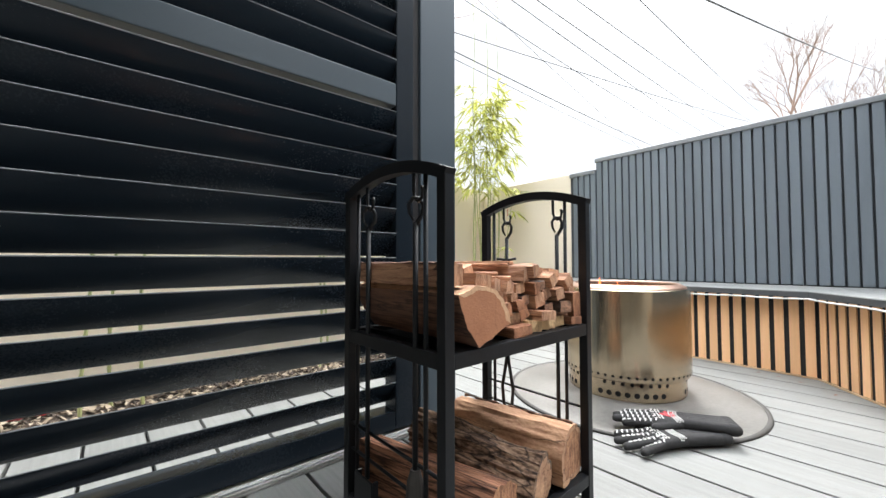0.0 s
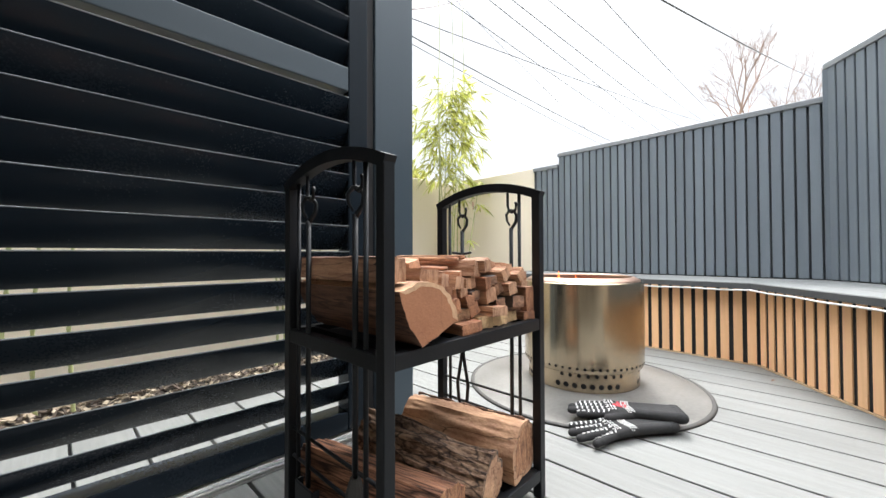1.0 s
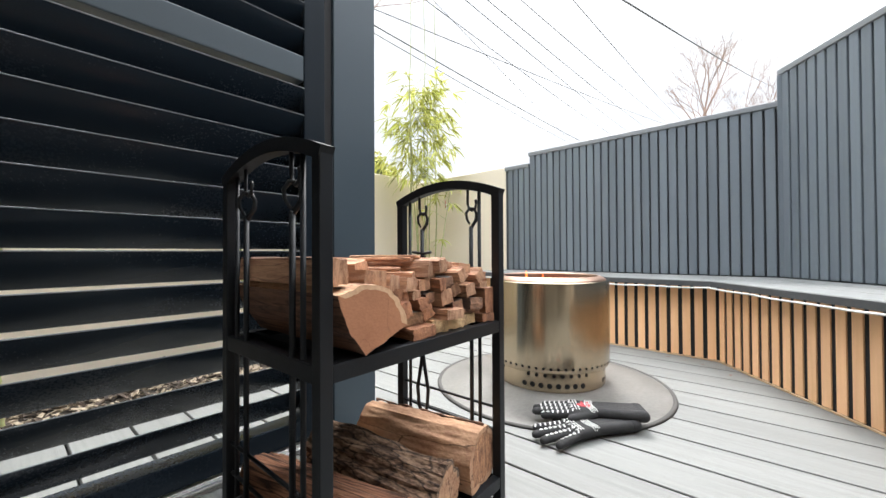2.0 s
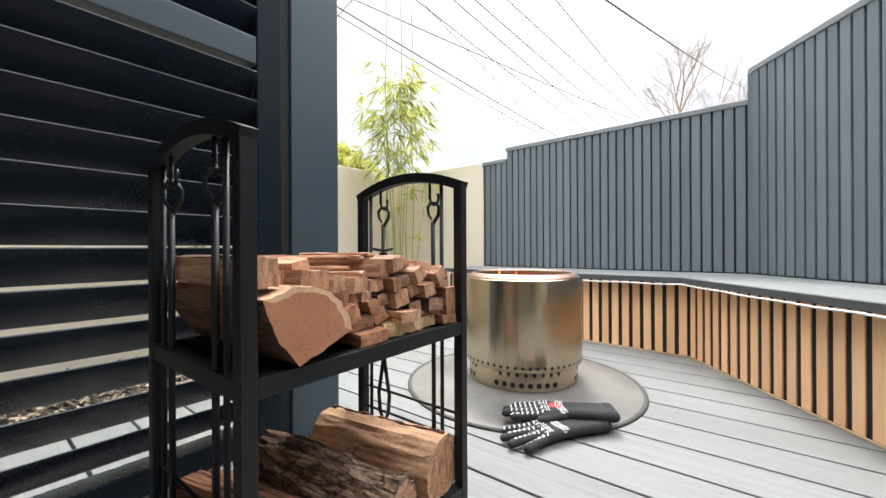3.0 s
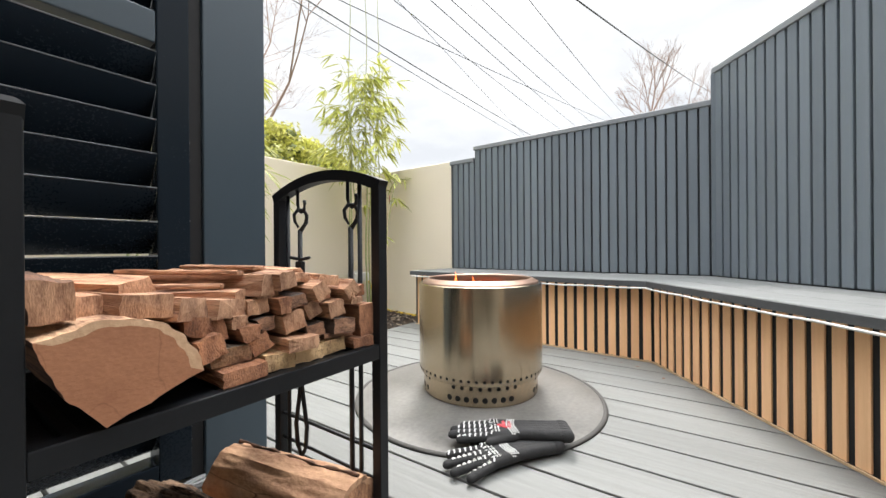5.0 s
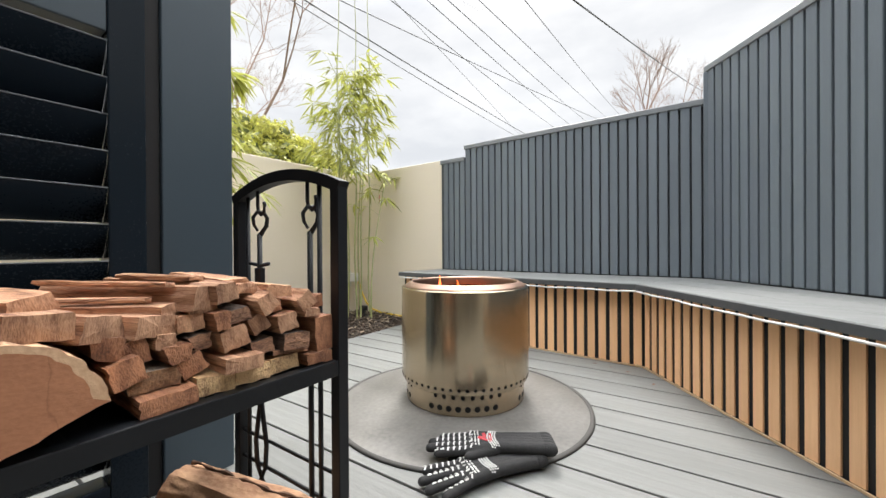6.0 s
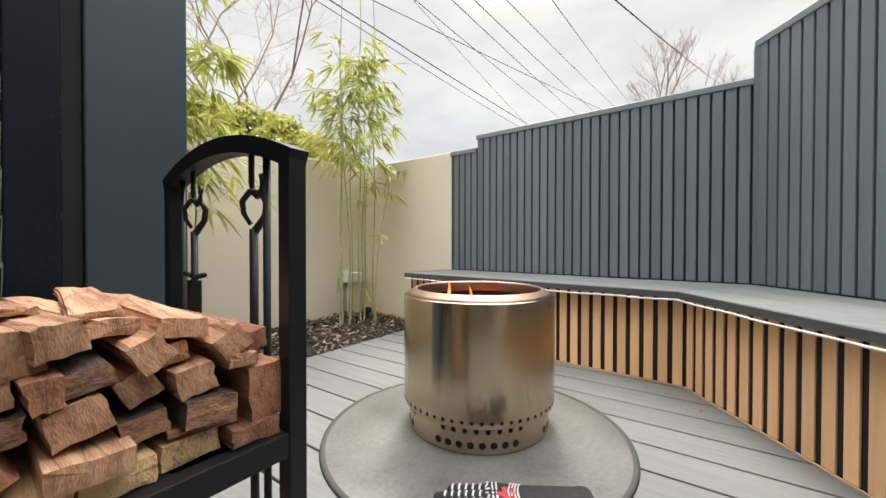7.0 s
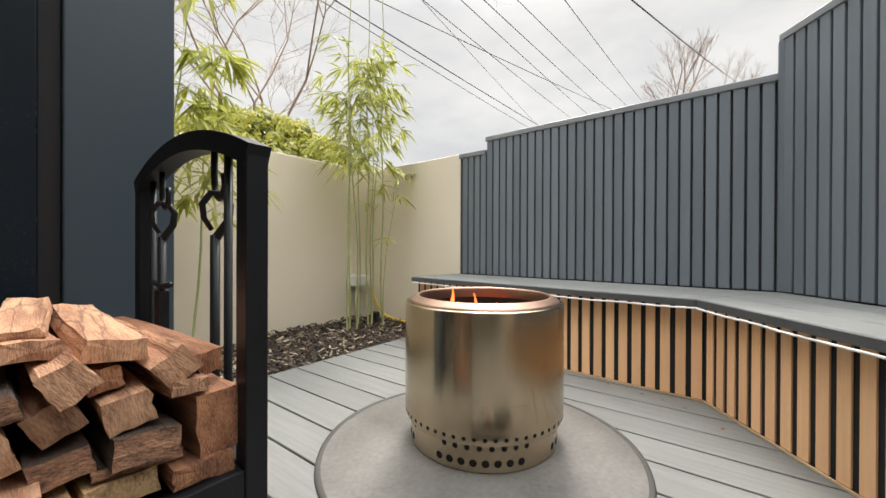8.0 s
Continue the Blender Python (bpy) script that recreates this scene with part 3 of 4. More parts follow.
# black wall added close behind the holes, painting their shade
part("liner", lathe([(0.2278, 0.004), (0.2278, 0.0735), (0.2385, 0.080), (0.2440, 0.089), (0.2440, 0.113)], 64), M_HOLE_SHADE, pit, "added black wall painted as shade behind the air holes", smooth=True)
part("base_lip", lathe([(0.2412, 0.078), (0.236, 0.0745), (0.229, 0.0735)], 128), M_STEEL, pit, smooth=True)
gaps = [c for c in range(44) if c % 11 in (8, 9, 10)]
part("base_ring", perforated(lambda z: 0.229, 0.042, 0.0735, 44, 0.0072, 0.0650, 0.5, gaps), M_STEEL, pit, "steel base ring with round air holes", smooth=True, mats=(M_HOLE_SHADE,))
part("base_ring", perforated(lambda z: 0.229, 0.006, 0.042, 44, 0.0102, 0.0265, 0.0, gaps), M_STEEL, pit, "steel base ring with round air holes", smooth=True, mats=(M_HOLE_SHADE,))
part("base_lip", lathe([(0.229, 0.006), (0.2285, 0.001), (0.224, 0.0005)], 128), M_STEEL, pit, smooth=True)
part("liner", lathe([(0.216, 0.002), (0.2165, 0.112), (0.224, 0.118), (0.0005, 0.118)], 64), M_HOLE_SHADE, pit, "inner liner painted black as shade", smooth=True)
# black rings added to close the gaps with painted shade
part("inner_shelf", lathe([(0.216, 0.0775), (0.2405, 0.0780)], 64), M_HOLE_SHADE, pit, "added black ring painted as shade inside the vent band")
part("inner_shelf", lathe([(0.216, 0.0045), (0.2283, 0.0050)], 64), M_HOLE_SHADE, pit, "added black ring painted as shade inside the base")
part("flame_ring", lathe([(0.236, 0.4240), (0.2345, 0.4285), (0.229, 0.4315), (0.213, 0.4405), (0.2085, 0.4418), (0.2045, 0.4400), (0.2025, 0.434), (0.2030, 0.405)], 128), M_STEEL_RIM, body, "heat-tinted flame ring", smooth=True)
part("chamber", lathe([(0.2030, 0.405), (0.205, 0.40), (0.205, 0.17), (0.19, 0.15), (0.0005, 0.15)], 96), M_SOOT, pit, "soot-blackened burn chamber", smooth=True)
# raised maker's mark, kept as plain bars on the shell
for k, (w, h) in enumerate(((0.010, 0.014), (0.011, 0.013), (0.003, 0.021), (0.011, 0.013), (0.011, 0.013), (0.004, 0.017), (0.011, 0.013), (0.010, 0.013), (0.010, 0.013))):
    a = radians(209.5) + (k * 0.0150) / R_PIT + (0.010 / R_PIT if k > 3 else 0)
    ob = part("mark_bar", box(-0.0008, -w / 2, -0.0065, 0.0012, w / 2, h - 0.0065, 0.0006), M_STEEL, body)
    ob.matrix_basis = Matrix.Translation((R_PIT * math.cos(a), R_PIT * math.sin(a), 0.176)) @ Matrix.Rotation(a, 4, "Z")

# burning wood and small flames inside the pit
for k in range(4):
    a = k * 1.7 + 0.4
    lg = tagged(part("burning_log", tube([(-0.13, 0, 0), (-0.04, 0.008, 0.004), (0.05, -0.006, 0), (0.13, 0.0, 0)], [0.030, 0.034, 0.032, 0.028], 10), M_SOOT, smooth=True), "charred log burning in the fire pit", "log", "burning logs")
    lg.matrix_basis = pose(PIT[0] + 0.02 * math.cos(a), PIT[1] + 0.02 * math.sin(a), 0.192 + 0.042 * k, 0, 6 * (k % 2), math.degrees(a))
fire = empty("fire", "small orange flames rising from the fire pit", "flames", at=(PIT[0], PIT[1], 0.34))
for x, y, h, lean, w in ((-0.075, 0.075, 0.130, 0.018, 0.013), (-0.03, 0.005, 0.115, -0.012, 0.011), (-0.10, 0.03, 0.09, 0.01, 0.010), (0.03, -0.03, 0.08, 0.012, 0.012)):
    pts = [(x + lean * (k / 7) ** 1.5 + 0.006 * math.sin(k * 1.4), y + 0.004 * math.cos(k), h * k / 7) for k in range(8)]
    part("flame", tube(pts, [w * v for v in (0.7, 1.0, 1.0, 0.85, 0.62, 0.42, 0.22, 0.03)], 8), M_FLAME, fire, smooth=True)
glow = new("fire_glow", bpy.data.lights.new("fire_glow", "POINT"))
glow.data.energy, glow.data.color, glow.data.shadow_soft_size = 0.024, (1.0, 0.36, 0.13), 0.05
glow.location = (PIT[0] - 0.02, PIT[1], 0.40)

# ---- log rack ----
RX0, RX1, RY0, RY1, W = 0.387, 0.839, 0.410, 0.730, 0.020
rack = empty("log_rack", "black wrought-iron log rack with arched ends and two shelves", "log rack", at=(0.613, 0.57, 0))
for x in (RX0, RX1 - W):
    for y in (RY0, RY1 - W):
        world_part("post", box(x, y, 0.0, x + W, y + W, 0.678, 0.0015), M_IRON, rack)
    # arched top bar of square section
    bm = bmesh.new()
    rings = []
    for k in range(25):
        u = k / 24
        y = RY0 + (RY1 - RY0) * u
        z = 0.676 + 0.034 * (1 - (2 * u - 1) ** 2)
        dz = -0.034 * 4 * (2 * u - 1) / (RY1 - RY0)
        nn = Vector((0, -dz, 1)).normalized() * W / 2
        rings.append([bm.verts.new((xx, y + sgn * nn.y, z + sgn * nn.z)) for xx, sgn in ((x - 0.0006, -1), (x + W + 0.0006, -1), (x + W + 0.0006, 1), (x - 0.0006, 1))])
    for a, b in zip(rings, rings[1:]):
        for k in range(4):
            bm.faces.new((a[k], a[(k + 1) % 4], b[(k + 1) % 4], b[k]))
    bm.faces.new(rings[0])
    bm.faces.new(rings[-1])
    world_part("arch", bm, M_IRON, rack)
    # thin upright rods and crossing rods of the end panel
    xm = x + W / 2
    for y in (0.468, 0.690):
        world_part("rod", tube([(xm, y, 0.02), (xm, y, 0.692)], 0.0042, 8), M_IRON, rack, smooth=True)
    for z in (0.155, 0.207):
        world_part("rod", tube([(xm, RY0 + 0.01, z), (xm, RY1 - 0.01, z)], 0.0032, 8), M_IRON, rack, smooth=True)
    # hooks under the arch for the tools
    for y in (0.500, 0.655):
        zt = 0.676 + 0.034 * (1 - (2 * (y - RY0) / (RY1 - RY0) - 1) ** 2) - 0.008
        world_part("hook", tube([(xm, y, zt), (xm, y, 0.660), (xm, y - 0.004, 0.649), (xm, y - 0.012, 0.644), (xm, y - 0.021, 0.649), (xm, y - 0.024, 0.662), (xm, y - 0.022, 0.668)], 0.0034, 8), M_IRON, rack, smooth=True)
for z0, z1 in ((0.375, 0.400), (0.040, 0.064)):
    for y in (RY0, RY1 - W):
        world_part("rail", box(RX0 + W, y + 0.001, z0, RX1 - W, y + W - 0.001, z1, 0.0015), M_IRON, rack)
    for x in (RX0, RX1 - W):
        world_part("rail", box(x + 0.001, RY0 + W, z0, x + W - 0.001, RY1 - W, z1, 0.0015), M_IRON, rack)
    world_part("shelf_plate", box(RX0 + W + 0.001, RY0 + W + 0.001, z1 - 0.016, RX1 - W - 0.001, RY1 - W - 0.001, z1 - 0.012, 0.001), M_IRON, rack, "thin black sheet under the shelf bars")
    for k in range(6):
        x = RX0 + 0.05 + k * 0.0705
        world_part("shelf_bar", box(x - 0.006, RY0 + W, z1 - 0.010, x + 0.006, RY1 - W, z1 - 0.001, 0.001), M_IRON, rack)

# fireside tools hung on the ends
def tool(x, y, kind_name, label, zlow):
    t_ob = empty(kind_name, label, "fire tool", "tools on the rack", at=(x, y, 0.648))
    z = 0.650
    ring = ((0.001, -0.046), (0.012, -0.028), (0.0135, -0.013), (0.007, -0.001), (-0.004, -0.001), (-0.0115, -0.012), (-0.010, -0.026), (-0.003, -0.038))
    loop = [(x + 0.80 * u, y - 0.60 * u, z + v) for u, v in ring]
    world_part("handle_loop", tube(loop, [0.0046, 0.0042, 0.0038, 0.0036, 0.0036, 0.0034, 0.0030, 0.0024], 8), M_IRON, t_ob, smooth=True)
    world_part("shaft", tube([(x, y, z - 0.043), (x, y, 0.40), (x, y, zlow)], 0.0048, 8), M_IRON, t_ob, smooth=True)
    return t_ob


XB = RX1 - W / 2
tongs = tool(XB - 0.004, 0.642, "log_tongs", "black iron log tongs hanging from the rack", 0.31)
world_part("guard", tube([(XB - 0.004, 0.612, 0.549), (XB - 0.004, 0.640, 0.545), (XB - 0.004, 0.676, 0.549)], 0.0035, 8), M_IRON, tongs, smooth=True)
world_part("pivot", box(XB - 0.010, 0.633, 0.44, XB + 0.002, 0.652, 0.541, 0.002), M_IRON, tongs)
for s in (-1, 1):
    world_part("arm", tube([(XB - 0.004, 0.642 + s * 0.004, 0.34), (XB - 0.004, 0.642 - s * 0.004, 0.27), (XB - 0.004, 0.642 - s * 0.018, 0.20), (XB - 0.004, 0.642 - s * 0.014, 0.155), (XB - 0.004, 0.642 + s * 0.010, 0.115)], 0.0045, 8), M_IRON, tongs, smooth=True)
poker = tool(XB - 0.004, 0.488, "poker", "black iron poker hanging from the rack", 0.125)
world_part("barb", tube([(XB - 0.004, 0.488, 0.150), (XB - 0.004, 0.478, 0.135), (XB - 0.004, 0.455, 0.142)], 0.004, 8), M_IRON, poker, smooth=True)
XA = RX0 + W / 2
shovel = tool(XA - 0.003, 0.645, "shovel", "black iron ash shovel hanging from the rack", 0.12)
pan = bmesh.new()
add_box(pan, XA - 0.012, 0.615, 0.050, XA - 0.008, 0.680, 0.125, 0.0015)
add_box(pan, XA - 0.0075, 0.615, 0.050, XA + 0.004, 0.619, 0.125, 0.0015)
add_box(pan, XA - 0.0075, 0.676, 0.050, XA + 0.004, 0.680, 0.125, 0.0015)
world_part("pan", pan, M_IRON, shovel)
brush = tool(XA - 0.003, 0.492, "brush", "black iron hearth brush hanging from the rack", 0.20)
bm = tube([(XA - 0.003, 0.492, 0.20), (XA - 0.003, 0.492, 0.18), (XA - 0.003, 0.492, 0.10)], [0.008, 0.014, 0.020], 14)
world_part("bristles", bm, M_HEM, brush, "dark bristle head")

# ---- split wood ----
def billet(w, h, length, seed, rough=0.004, wedge=0.0, twist=0.0):
    """A split stick along y with uneven faces and a torn front end; the front at y = 0."""
    rnd = random.Random(seed)
    bm = bmesh.new()
    corners = [(-w / 2, -h / 2), (w / 2, -h / 2), (w / 2 - wedge * w, h / 2), (-w / 2 + wedge * w * 0.4, h / 2)]
    outline = []
    for (x0, z0), (x1, z1) in zip(corners, corners[1:] + corners[:1]):
        for k in range(4):
            u = k / 4
            outline.append((x0 + (x1 - x0) * u, z0 + (z1 - z0) * u, k == 0))
    jig = [(rnd.uniform(-1, 1) * rough * (0.25 if c else 0.45), rnd.uniform(-1, 1) * rough * (0.25 if c else 0.45)) for _, _, c in outline]
    rings = []
    n = 9
    for i in range(n):
        u = i / (n - 1)
        tw = twist * u
        bow = rough * 1.2 * math.sin(u * 3.1 + seed)
        ring = []
        for (x, z, c), (jx, jz) in zip(outline, jig):
            gx = x + jx + rnd.uniform(-1, 1) * rough * 0.22 + bow
            gz = z + jz + rnd.uniform(-1, 1) * rough * 0.22
            y = u * length + (rnd.uniform(-1, 1) * rough * 0.25 if i in (0, n - 1) else 0)
            ring.append(bm.verts.new((gx * math.cos(tw) - gz * math.sin(tw), y, gx * math.sin(tw) + gz * math.cos(tw))))
        rings.append(ring)
    m = len(outline)
    for a, b in zip(rings, rings[1:]):
        for k in range(m):
            bm.faces.new((a[k], a[(k + 1) % m], b[(k + 1) % m], b[k]))
    for ring, y in ((rings[0], -rough * 0.3), (rings[-1], length)):
        c = bm.verts.new((sum(v.co.x for v in ring) / m, y, sum(v.co.z for v in ring) / m))
        for k in range(m):
            f = bm.faces.new((ring[k], ring[(k + 1) % m], c))
            f.material_index = 1
    return bm


KINDS = {"A": (M_CUT, M_END, "pinkish-tan"), "B": (M_RED_SIDE, M_RED_END, "dark red-brown"), "C": (M_OCHRE, M_OCHRE_END, "pale ochre"), "D": (M_CHAR, M_CHAR_END, "blackened"), "P": (M_OLD_GREY, M_END_OLD, "grey weathered")}


def stick(x, z, w, h, roll=0.0, y=0.43, length=0.27, yaw=0.0, kind_mat="A", seed=0, wedge=0.0, pitch=0.0):
    ob = part("kindling_stick", billet(w, h, length, seed, 0.0026, wedge, random.Random(seed).uniform(-0.12, 0.12)), KINDS[kind_mat][0], None, mats=(KINDS[kind_mat][1],))
    ob.matrix_basis = pose(x, y, z, pitch, roll, yaw)
    return tagged(ob, KINDS[kind_mat][2] + " split kindling stick on the rack shelf", "firewood", "kindling on the shelf")


S0 = 0.4005          # the shelf's upper face
# course by course: x, centre height over the shelf, width, height, roll, narrowing of the upper face, wood
COURSE_LOW = [(0.590, 0.0100, 0.054, 0.0190, -2, 0.00, "B"), (0.641, 0.0120, 0.044, 0.0225, 2, 0.02, "C"), (0.690, 0.0112, 0.047, 0.0205, 2, 0.03, "C"), (0.744, 0.0112, 0.046, 0.0210, -2, 0.04, "C"), (0.794, 0.0095, 0.045, 0.0175, 2, 0.00, "B")]
COURSE_TWO = [(0.587, 0.0315, 0.050, 0.0220, 0, 0.02, "P"), (0.671, 0.0320, 0.048, 0.0180, 4, 0.00, "A"), (0.749, 0.0265, 0.056, 0.0080, 4, 0.00, "D"), (0.753, 0.0425, 0.041, 0.0230, 4, 0.00, "D"), (0.806, 0.0440, 0.034, 0.0530, -4, 0.00, "B"), (0.626, 0.0405, 0.030, 0.0240, -24, 0.10, "B"), (0.711, 0.0420, 0.034, 0.0200, -4, 0.05, "D")]
COURSE_MID = [(0.669, 0.0620, 0.037, 0.0290, -14, 0.04, "A"), (0.636, 0.0640, 0.029, 0.0200, 172, 0.26, "D"), (0.596, 0.0720, 0.024, 0.0180, 6, 0.12, "A"), (0.570, 0.0650, 0.029, 0.0300, -13, 0.06, "B"), (0.604, 0.0560, 0.032, 0.0210, 176, 0.24, "B"), (0.541, 0.0760, 0.032, 0.0240, 190, 0.28, "B"), (0.706, 0.0740, 0.028, 0.0270, -26, 0.04, "A"), (0.742, 0.0700, 0.031, 0.0270, -11, 0.02, "A"), (0.556, 0.0480, 0.030, 0.0280, -16, 0.05, "B")]
COURSE_UP = [(0.625, 0.0880, 0.031, 0.0220, -6, 0.00, "A"), (0.650, 0.0870, 0.023, 0.0240, 174, 0.18, "B"), (0.676, 0.0900, 0.038, 0.0190, -11, 0.10, "D"), (0.712, 0.1030, 0.028, 0.0270, -33, 0.12, "A"), (0.731, 0.0940, 0.022, 0.0190, -11, 0.06, "B"), (0.771, 0.0960, 0.028, 0.0270, -36, 0.02, "A"), (0.800, 0.0930, 0.028, 0.0200, 173, 0.24, "B"), (0.785, 0.0800, 0.030, 0.0130, 4, 0.10, "A"), (0.640, 0.1060, 0.030, 0.0150, -4, 0.05, "A")]
n_stick = 0
for course, y0 in ((COURSE_LOW, 0.424), (COURSE_TWO, 0.427), (COURSE_MID, 0.434), (COURSE_UP, 0.438)):
    for x, z, w, h, roll, narrow, which in course:
        n_stick += 1
        rnd = random.Random(900 + n_stick)
        rnd.random()
        stick(x, S0 + z, w * (1.0 if z < 0.05 else 0.94), h * (1.0 if z < 0.05 else 0.93), roll, y0 + rnd.uniform(-0.014, 0.014), rnd.uniform(0.24, 0.275), rnd.uniform(-3, 3), which, n_stick, narrow)
# long splits over the top, turned a little across the pile, and thin slivers on them
TOP_SPLITS = [(0.663, 0.122, 0.031, 0.024, -9, 10, 0.436, 0.26), (0.640, 0.116, 0.036, 0.030, 6, 21, 0.446, 0.25), (0.612, 0.101, 0.046, 0.022, -4, 33, 0.462, 0.22), (0.590, 0.090, 0.050, 0.024, 5, 20, 0.446, 0.25), (0.545, 0.096, 0.046, 0.028, 8, 24, 0.440, 0.26), (0.500, 0.106, 0.050, 0.026, 4, 8, 0.432, 0.27), (0.500, 0.124, 0.038, 0.018, -12, 18, 0.470, 0.20), (0.455, 0.108, 0.036, 0.024, 2, 4, 0.460, 0.25), (0.418, 0.118, 0.022, 0.036, 0, 1, 0.435, 0.25), (0.738, 0.116, 0.040, 0.017, 6, -4, 0.445, 0.26), (0.700, 0.122, 0.040, 0.014, 3, 6, 0.455, 0.25)]
for k, (x, z, w, h, roll, yaw, y, length) in enumerate(TOP_SPLITS):
    n_stick += 1
    stick(x, S0 + z, w, h, roll, y, length, yaw, "A", n_stick, (0.1, 0.22, 0.05)[k % 3])
for x, z, w, h, roll, yaw, y, length in ((0.652, 0.1385, 0.022, 0.006, 4, 12, 0.490, 0.17), (0.690, 0.1325, 0.036, 0.007, -3, -6, 0.465, 0.25), (0.612, 0.1345, 0.014, 0.005, 10, 24, 0.470, 0.20), (0.592, 0.1170, 0.012, 0.005, 0, 38, 0.480, 0.20)):
    n_stick += 1
    stick(x, S0 + z, w, h, roll, y, length, yaw, "A", n_stick, 0.1)


def split_log(outline, length, seed, bark_from, bark_to, rough=0.004, rings=22, taper=0.03, run=14.0):
    """A split log along y: outline in x and z; from index bark_from on the outline is bark."""
    rnd = random.Random(seed)
    bm = bmesh.new()
    pts = []
    n = len(outline)
    for k in range(n):
        a, b = Vector(outline[k]), Vector(outline[(k + 1) % n])
        for j in range(10):
            pts.append((a.lerp(b, j / 10), bark_from <= k < bark_to))
    m = len(pts)
    prev = None
    first = last = None
    for i in range(rings):
        u = i / (rings - 1)
        ring = []
        for k, (p, bark) in enumerate(pts):
            amp = rough * (1.6 if bark else 1.0)
            q = Vector((p.x * 40, u * length * run, p.y * 40 + seed))
            d = noise.noise(q) * amp * 2 + noise.noise(q * 3) * amp
            gully = noise.noise(Vector((p.x * 75 + 3, u * length * run * 0.5, p.y * 75 + seed)))
            d -= max(0.0, gully - 0.28) * amp * 5 if run < 8 else 0.0
            s = 1 - taper * u
            ln = max(p.length, 1e-4)
            co = p * s * (1 + d / ln)
            y = u * length + (noise.noise(Vector((p.x * 60, p.y * 60, seed + 9 * i))) * rough * 0.25 if i in (0, rings - 1) else 0)
            ring.append(bm.verts.new((co.x, y, co.y)))
        if prev:
            for k in range(m):
                f = bm.faces.new((prev[k], prev[(k + 1) % m], ring[(k + 1) % m], ring[k]))
                f.material_index = 2 if pts[k][1] else 0
        first = first or ring
        prev = ring
    for ring in (first, prev):
        c = Vector((0, 0, 0))
        for v in ring:
            c += v.co / m
        sap = [bm.verts.new(v.co.lerp(c, 0.19)) for v in ring]
        inner = [bm.verts.new(v.co.lerp(c, 0.50)) for v in ring]
        cv = bm.verts.new(c)
        for k in range(m):
            j = (k + 1) % m
            f = bm.faces.new((ring[k], ring[j], sap[j], sap[k]))
            f.material_index = 3 if pts[k][1] else 1
            for poly in ((sap[k], sap[j], inner[j], inner[k]), (inner[k], inner[j], cv)):
                f = bm.faces.new(poly)
                f.material_index = 1
    return bm


def lay_log(outline, m, length, seed, bark_from, label, face=None, bark=None, rough=0.004, end=None, bark_to=99, run=14.0, sap=None):
    ob = part("split_log", split_log(outline, length, seed, bark_from, bark_to, rough, run=run), face or M_CUT, None, mats=(end or M_END, bark or M_BARK, sap or bark or M_BARK), smooth=False)
    for p in ob.data.polygons:
        p.use_smooth = True
    ob.data.set_sharp_from_angle(angle=radians(38))
    ob.matrix_basis = m
    return tagged(ob, label, "log", "split logs")


def arc(cx, cz, r, a0, a1, n, squash=1.0):
    return [(cx + r * math.cos(radians(a0 + (a1 - a0) * k / (n - 1))), cz + r * squash * math.sin(radians(a0 + (a1 - a0) * k / (n - 1)))) for k in range(n)]


# quarter log on the upper shelf, its pale bark uppermost
# split sides take the brown that is darkened for shade
lay_log([(-0.008, -0.050)] + [(0.074, -0.020), (0.070, 0.002), (0.055, 0.024), (0.031, 0.040), (0.002, 0.048), (-0.027, 0.046), (-0.054, 0.037)] + [(-0.048, 0.012), (-0.034, -0.016)], pose(0.464, 0.405, 0.4535, 0, 0, 1), 0.31, 3, 1, "large split log with pale bark on the upper shelf", M_SHADED_SIDE, M_BARK_PALE, 0.0012, M_HEART, 7, sap=M_SAP)
# squared off-cut behind it against the end panel
lay_log([(-0.014, -0.018), (0.016, -0.018), (0.016, 0.020), (-0.014, 0.020)], pose(0.424, 0.425, 0.520, 0, 0, 0), 0.28, 8, 9, "flat split log lying on the large log", M_SHADED_SIDE, None, 0.002, M_END)
# three logs on the lower shelf
rough_log = lay_log([(-0.050, -0.052), (0.044, -0.056), (0.060, -0.040), (0.066, -0.008), (0.058, 0.026), (0.038, 0.049), (0.010, 0.060), (-0.022, 0.058), (-0.046, 0.040), (-0.060, 0.010), (-0.062, -0.024)], pose(0.773, 0.424, 0.122, 0, 0, 10), 0.30, 21, 0, "rough split log with cracked tan faces", M_TAN, M_TAN, 0.0020, M_END_RED, 99, 9.0)
seam = []
for k in range(24):
    y = 0.004 + 0.29 * k / 23
    s = 1 - 0.03 * k / 23
    seam.append((0.014 * s + 0.009 * noise.noise(Vector((y * 17, 3, 0))), y, 0.0605 * s + 0.003 * noise.noise(Vector((y * 30, 7, 0)))))
part("bark_edge", tube(seam, [0.0028 + 0.0016 * math.sin(k * 1.7) for k in range(24)], 6), M_BARK, rough_log, "dark lifting edge of bark")
lay_log([(-0.042, -0.048), (0.034, -0.052), (0.052, -0.030), (0.050, 0.000), (0.030, 0.030), (0.008, 0.050), (-0.020, 0.054), (-0.042, 0.040), (-0.056, 0.010), (-0.056, -0.022)], pose(0.653, 0.418, 0.115, 5, 0, 14), 0.30, 33, 3, "knotty log with thick grey-brown bark", M_TAN, M_BARK_GREY, 0.0046, M_TAN, 99, 7.0)
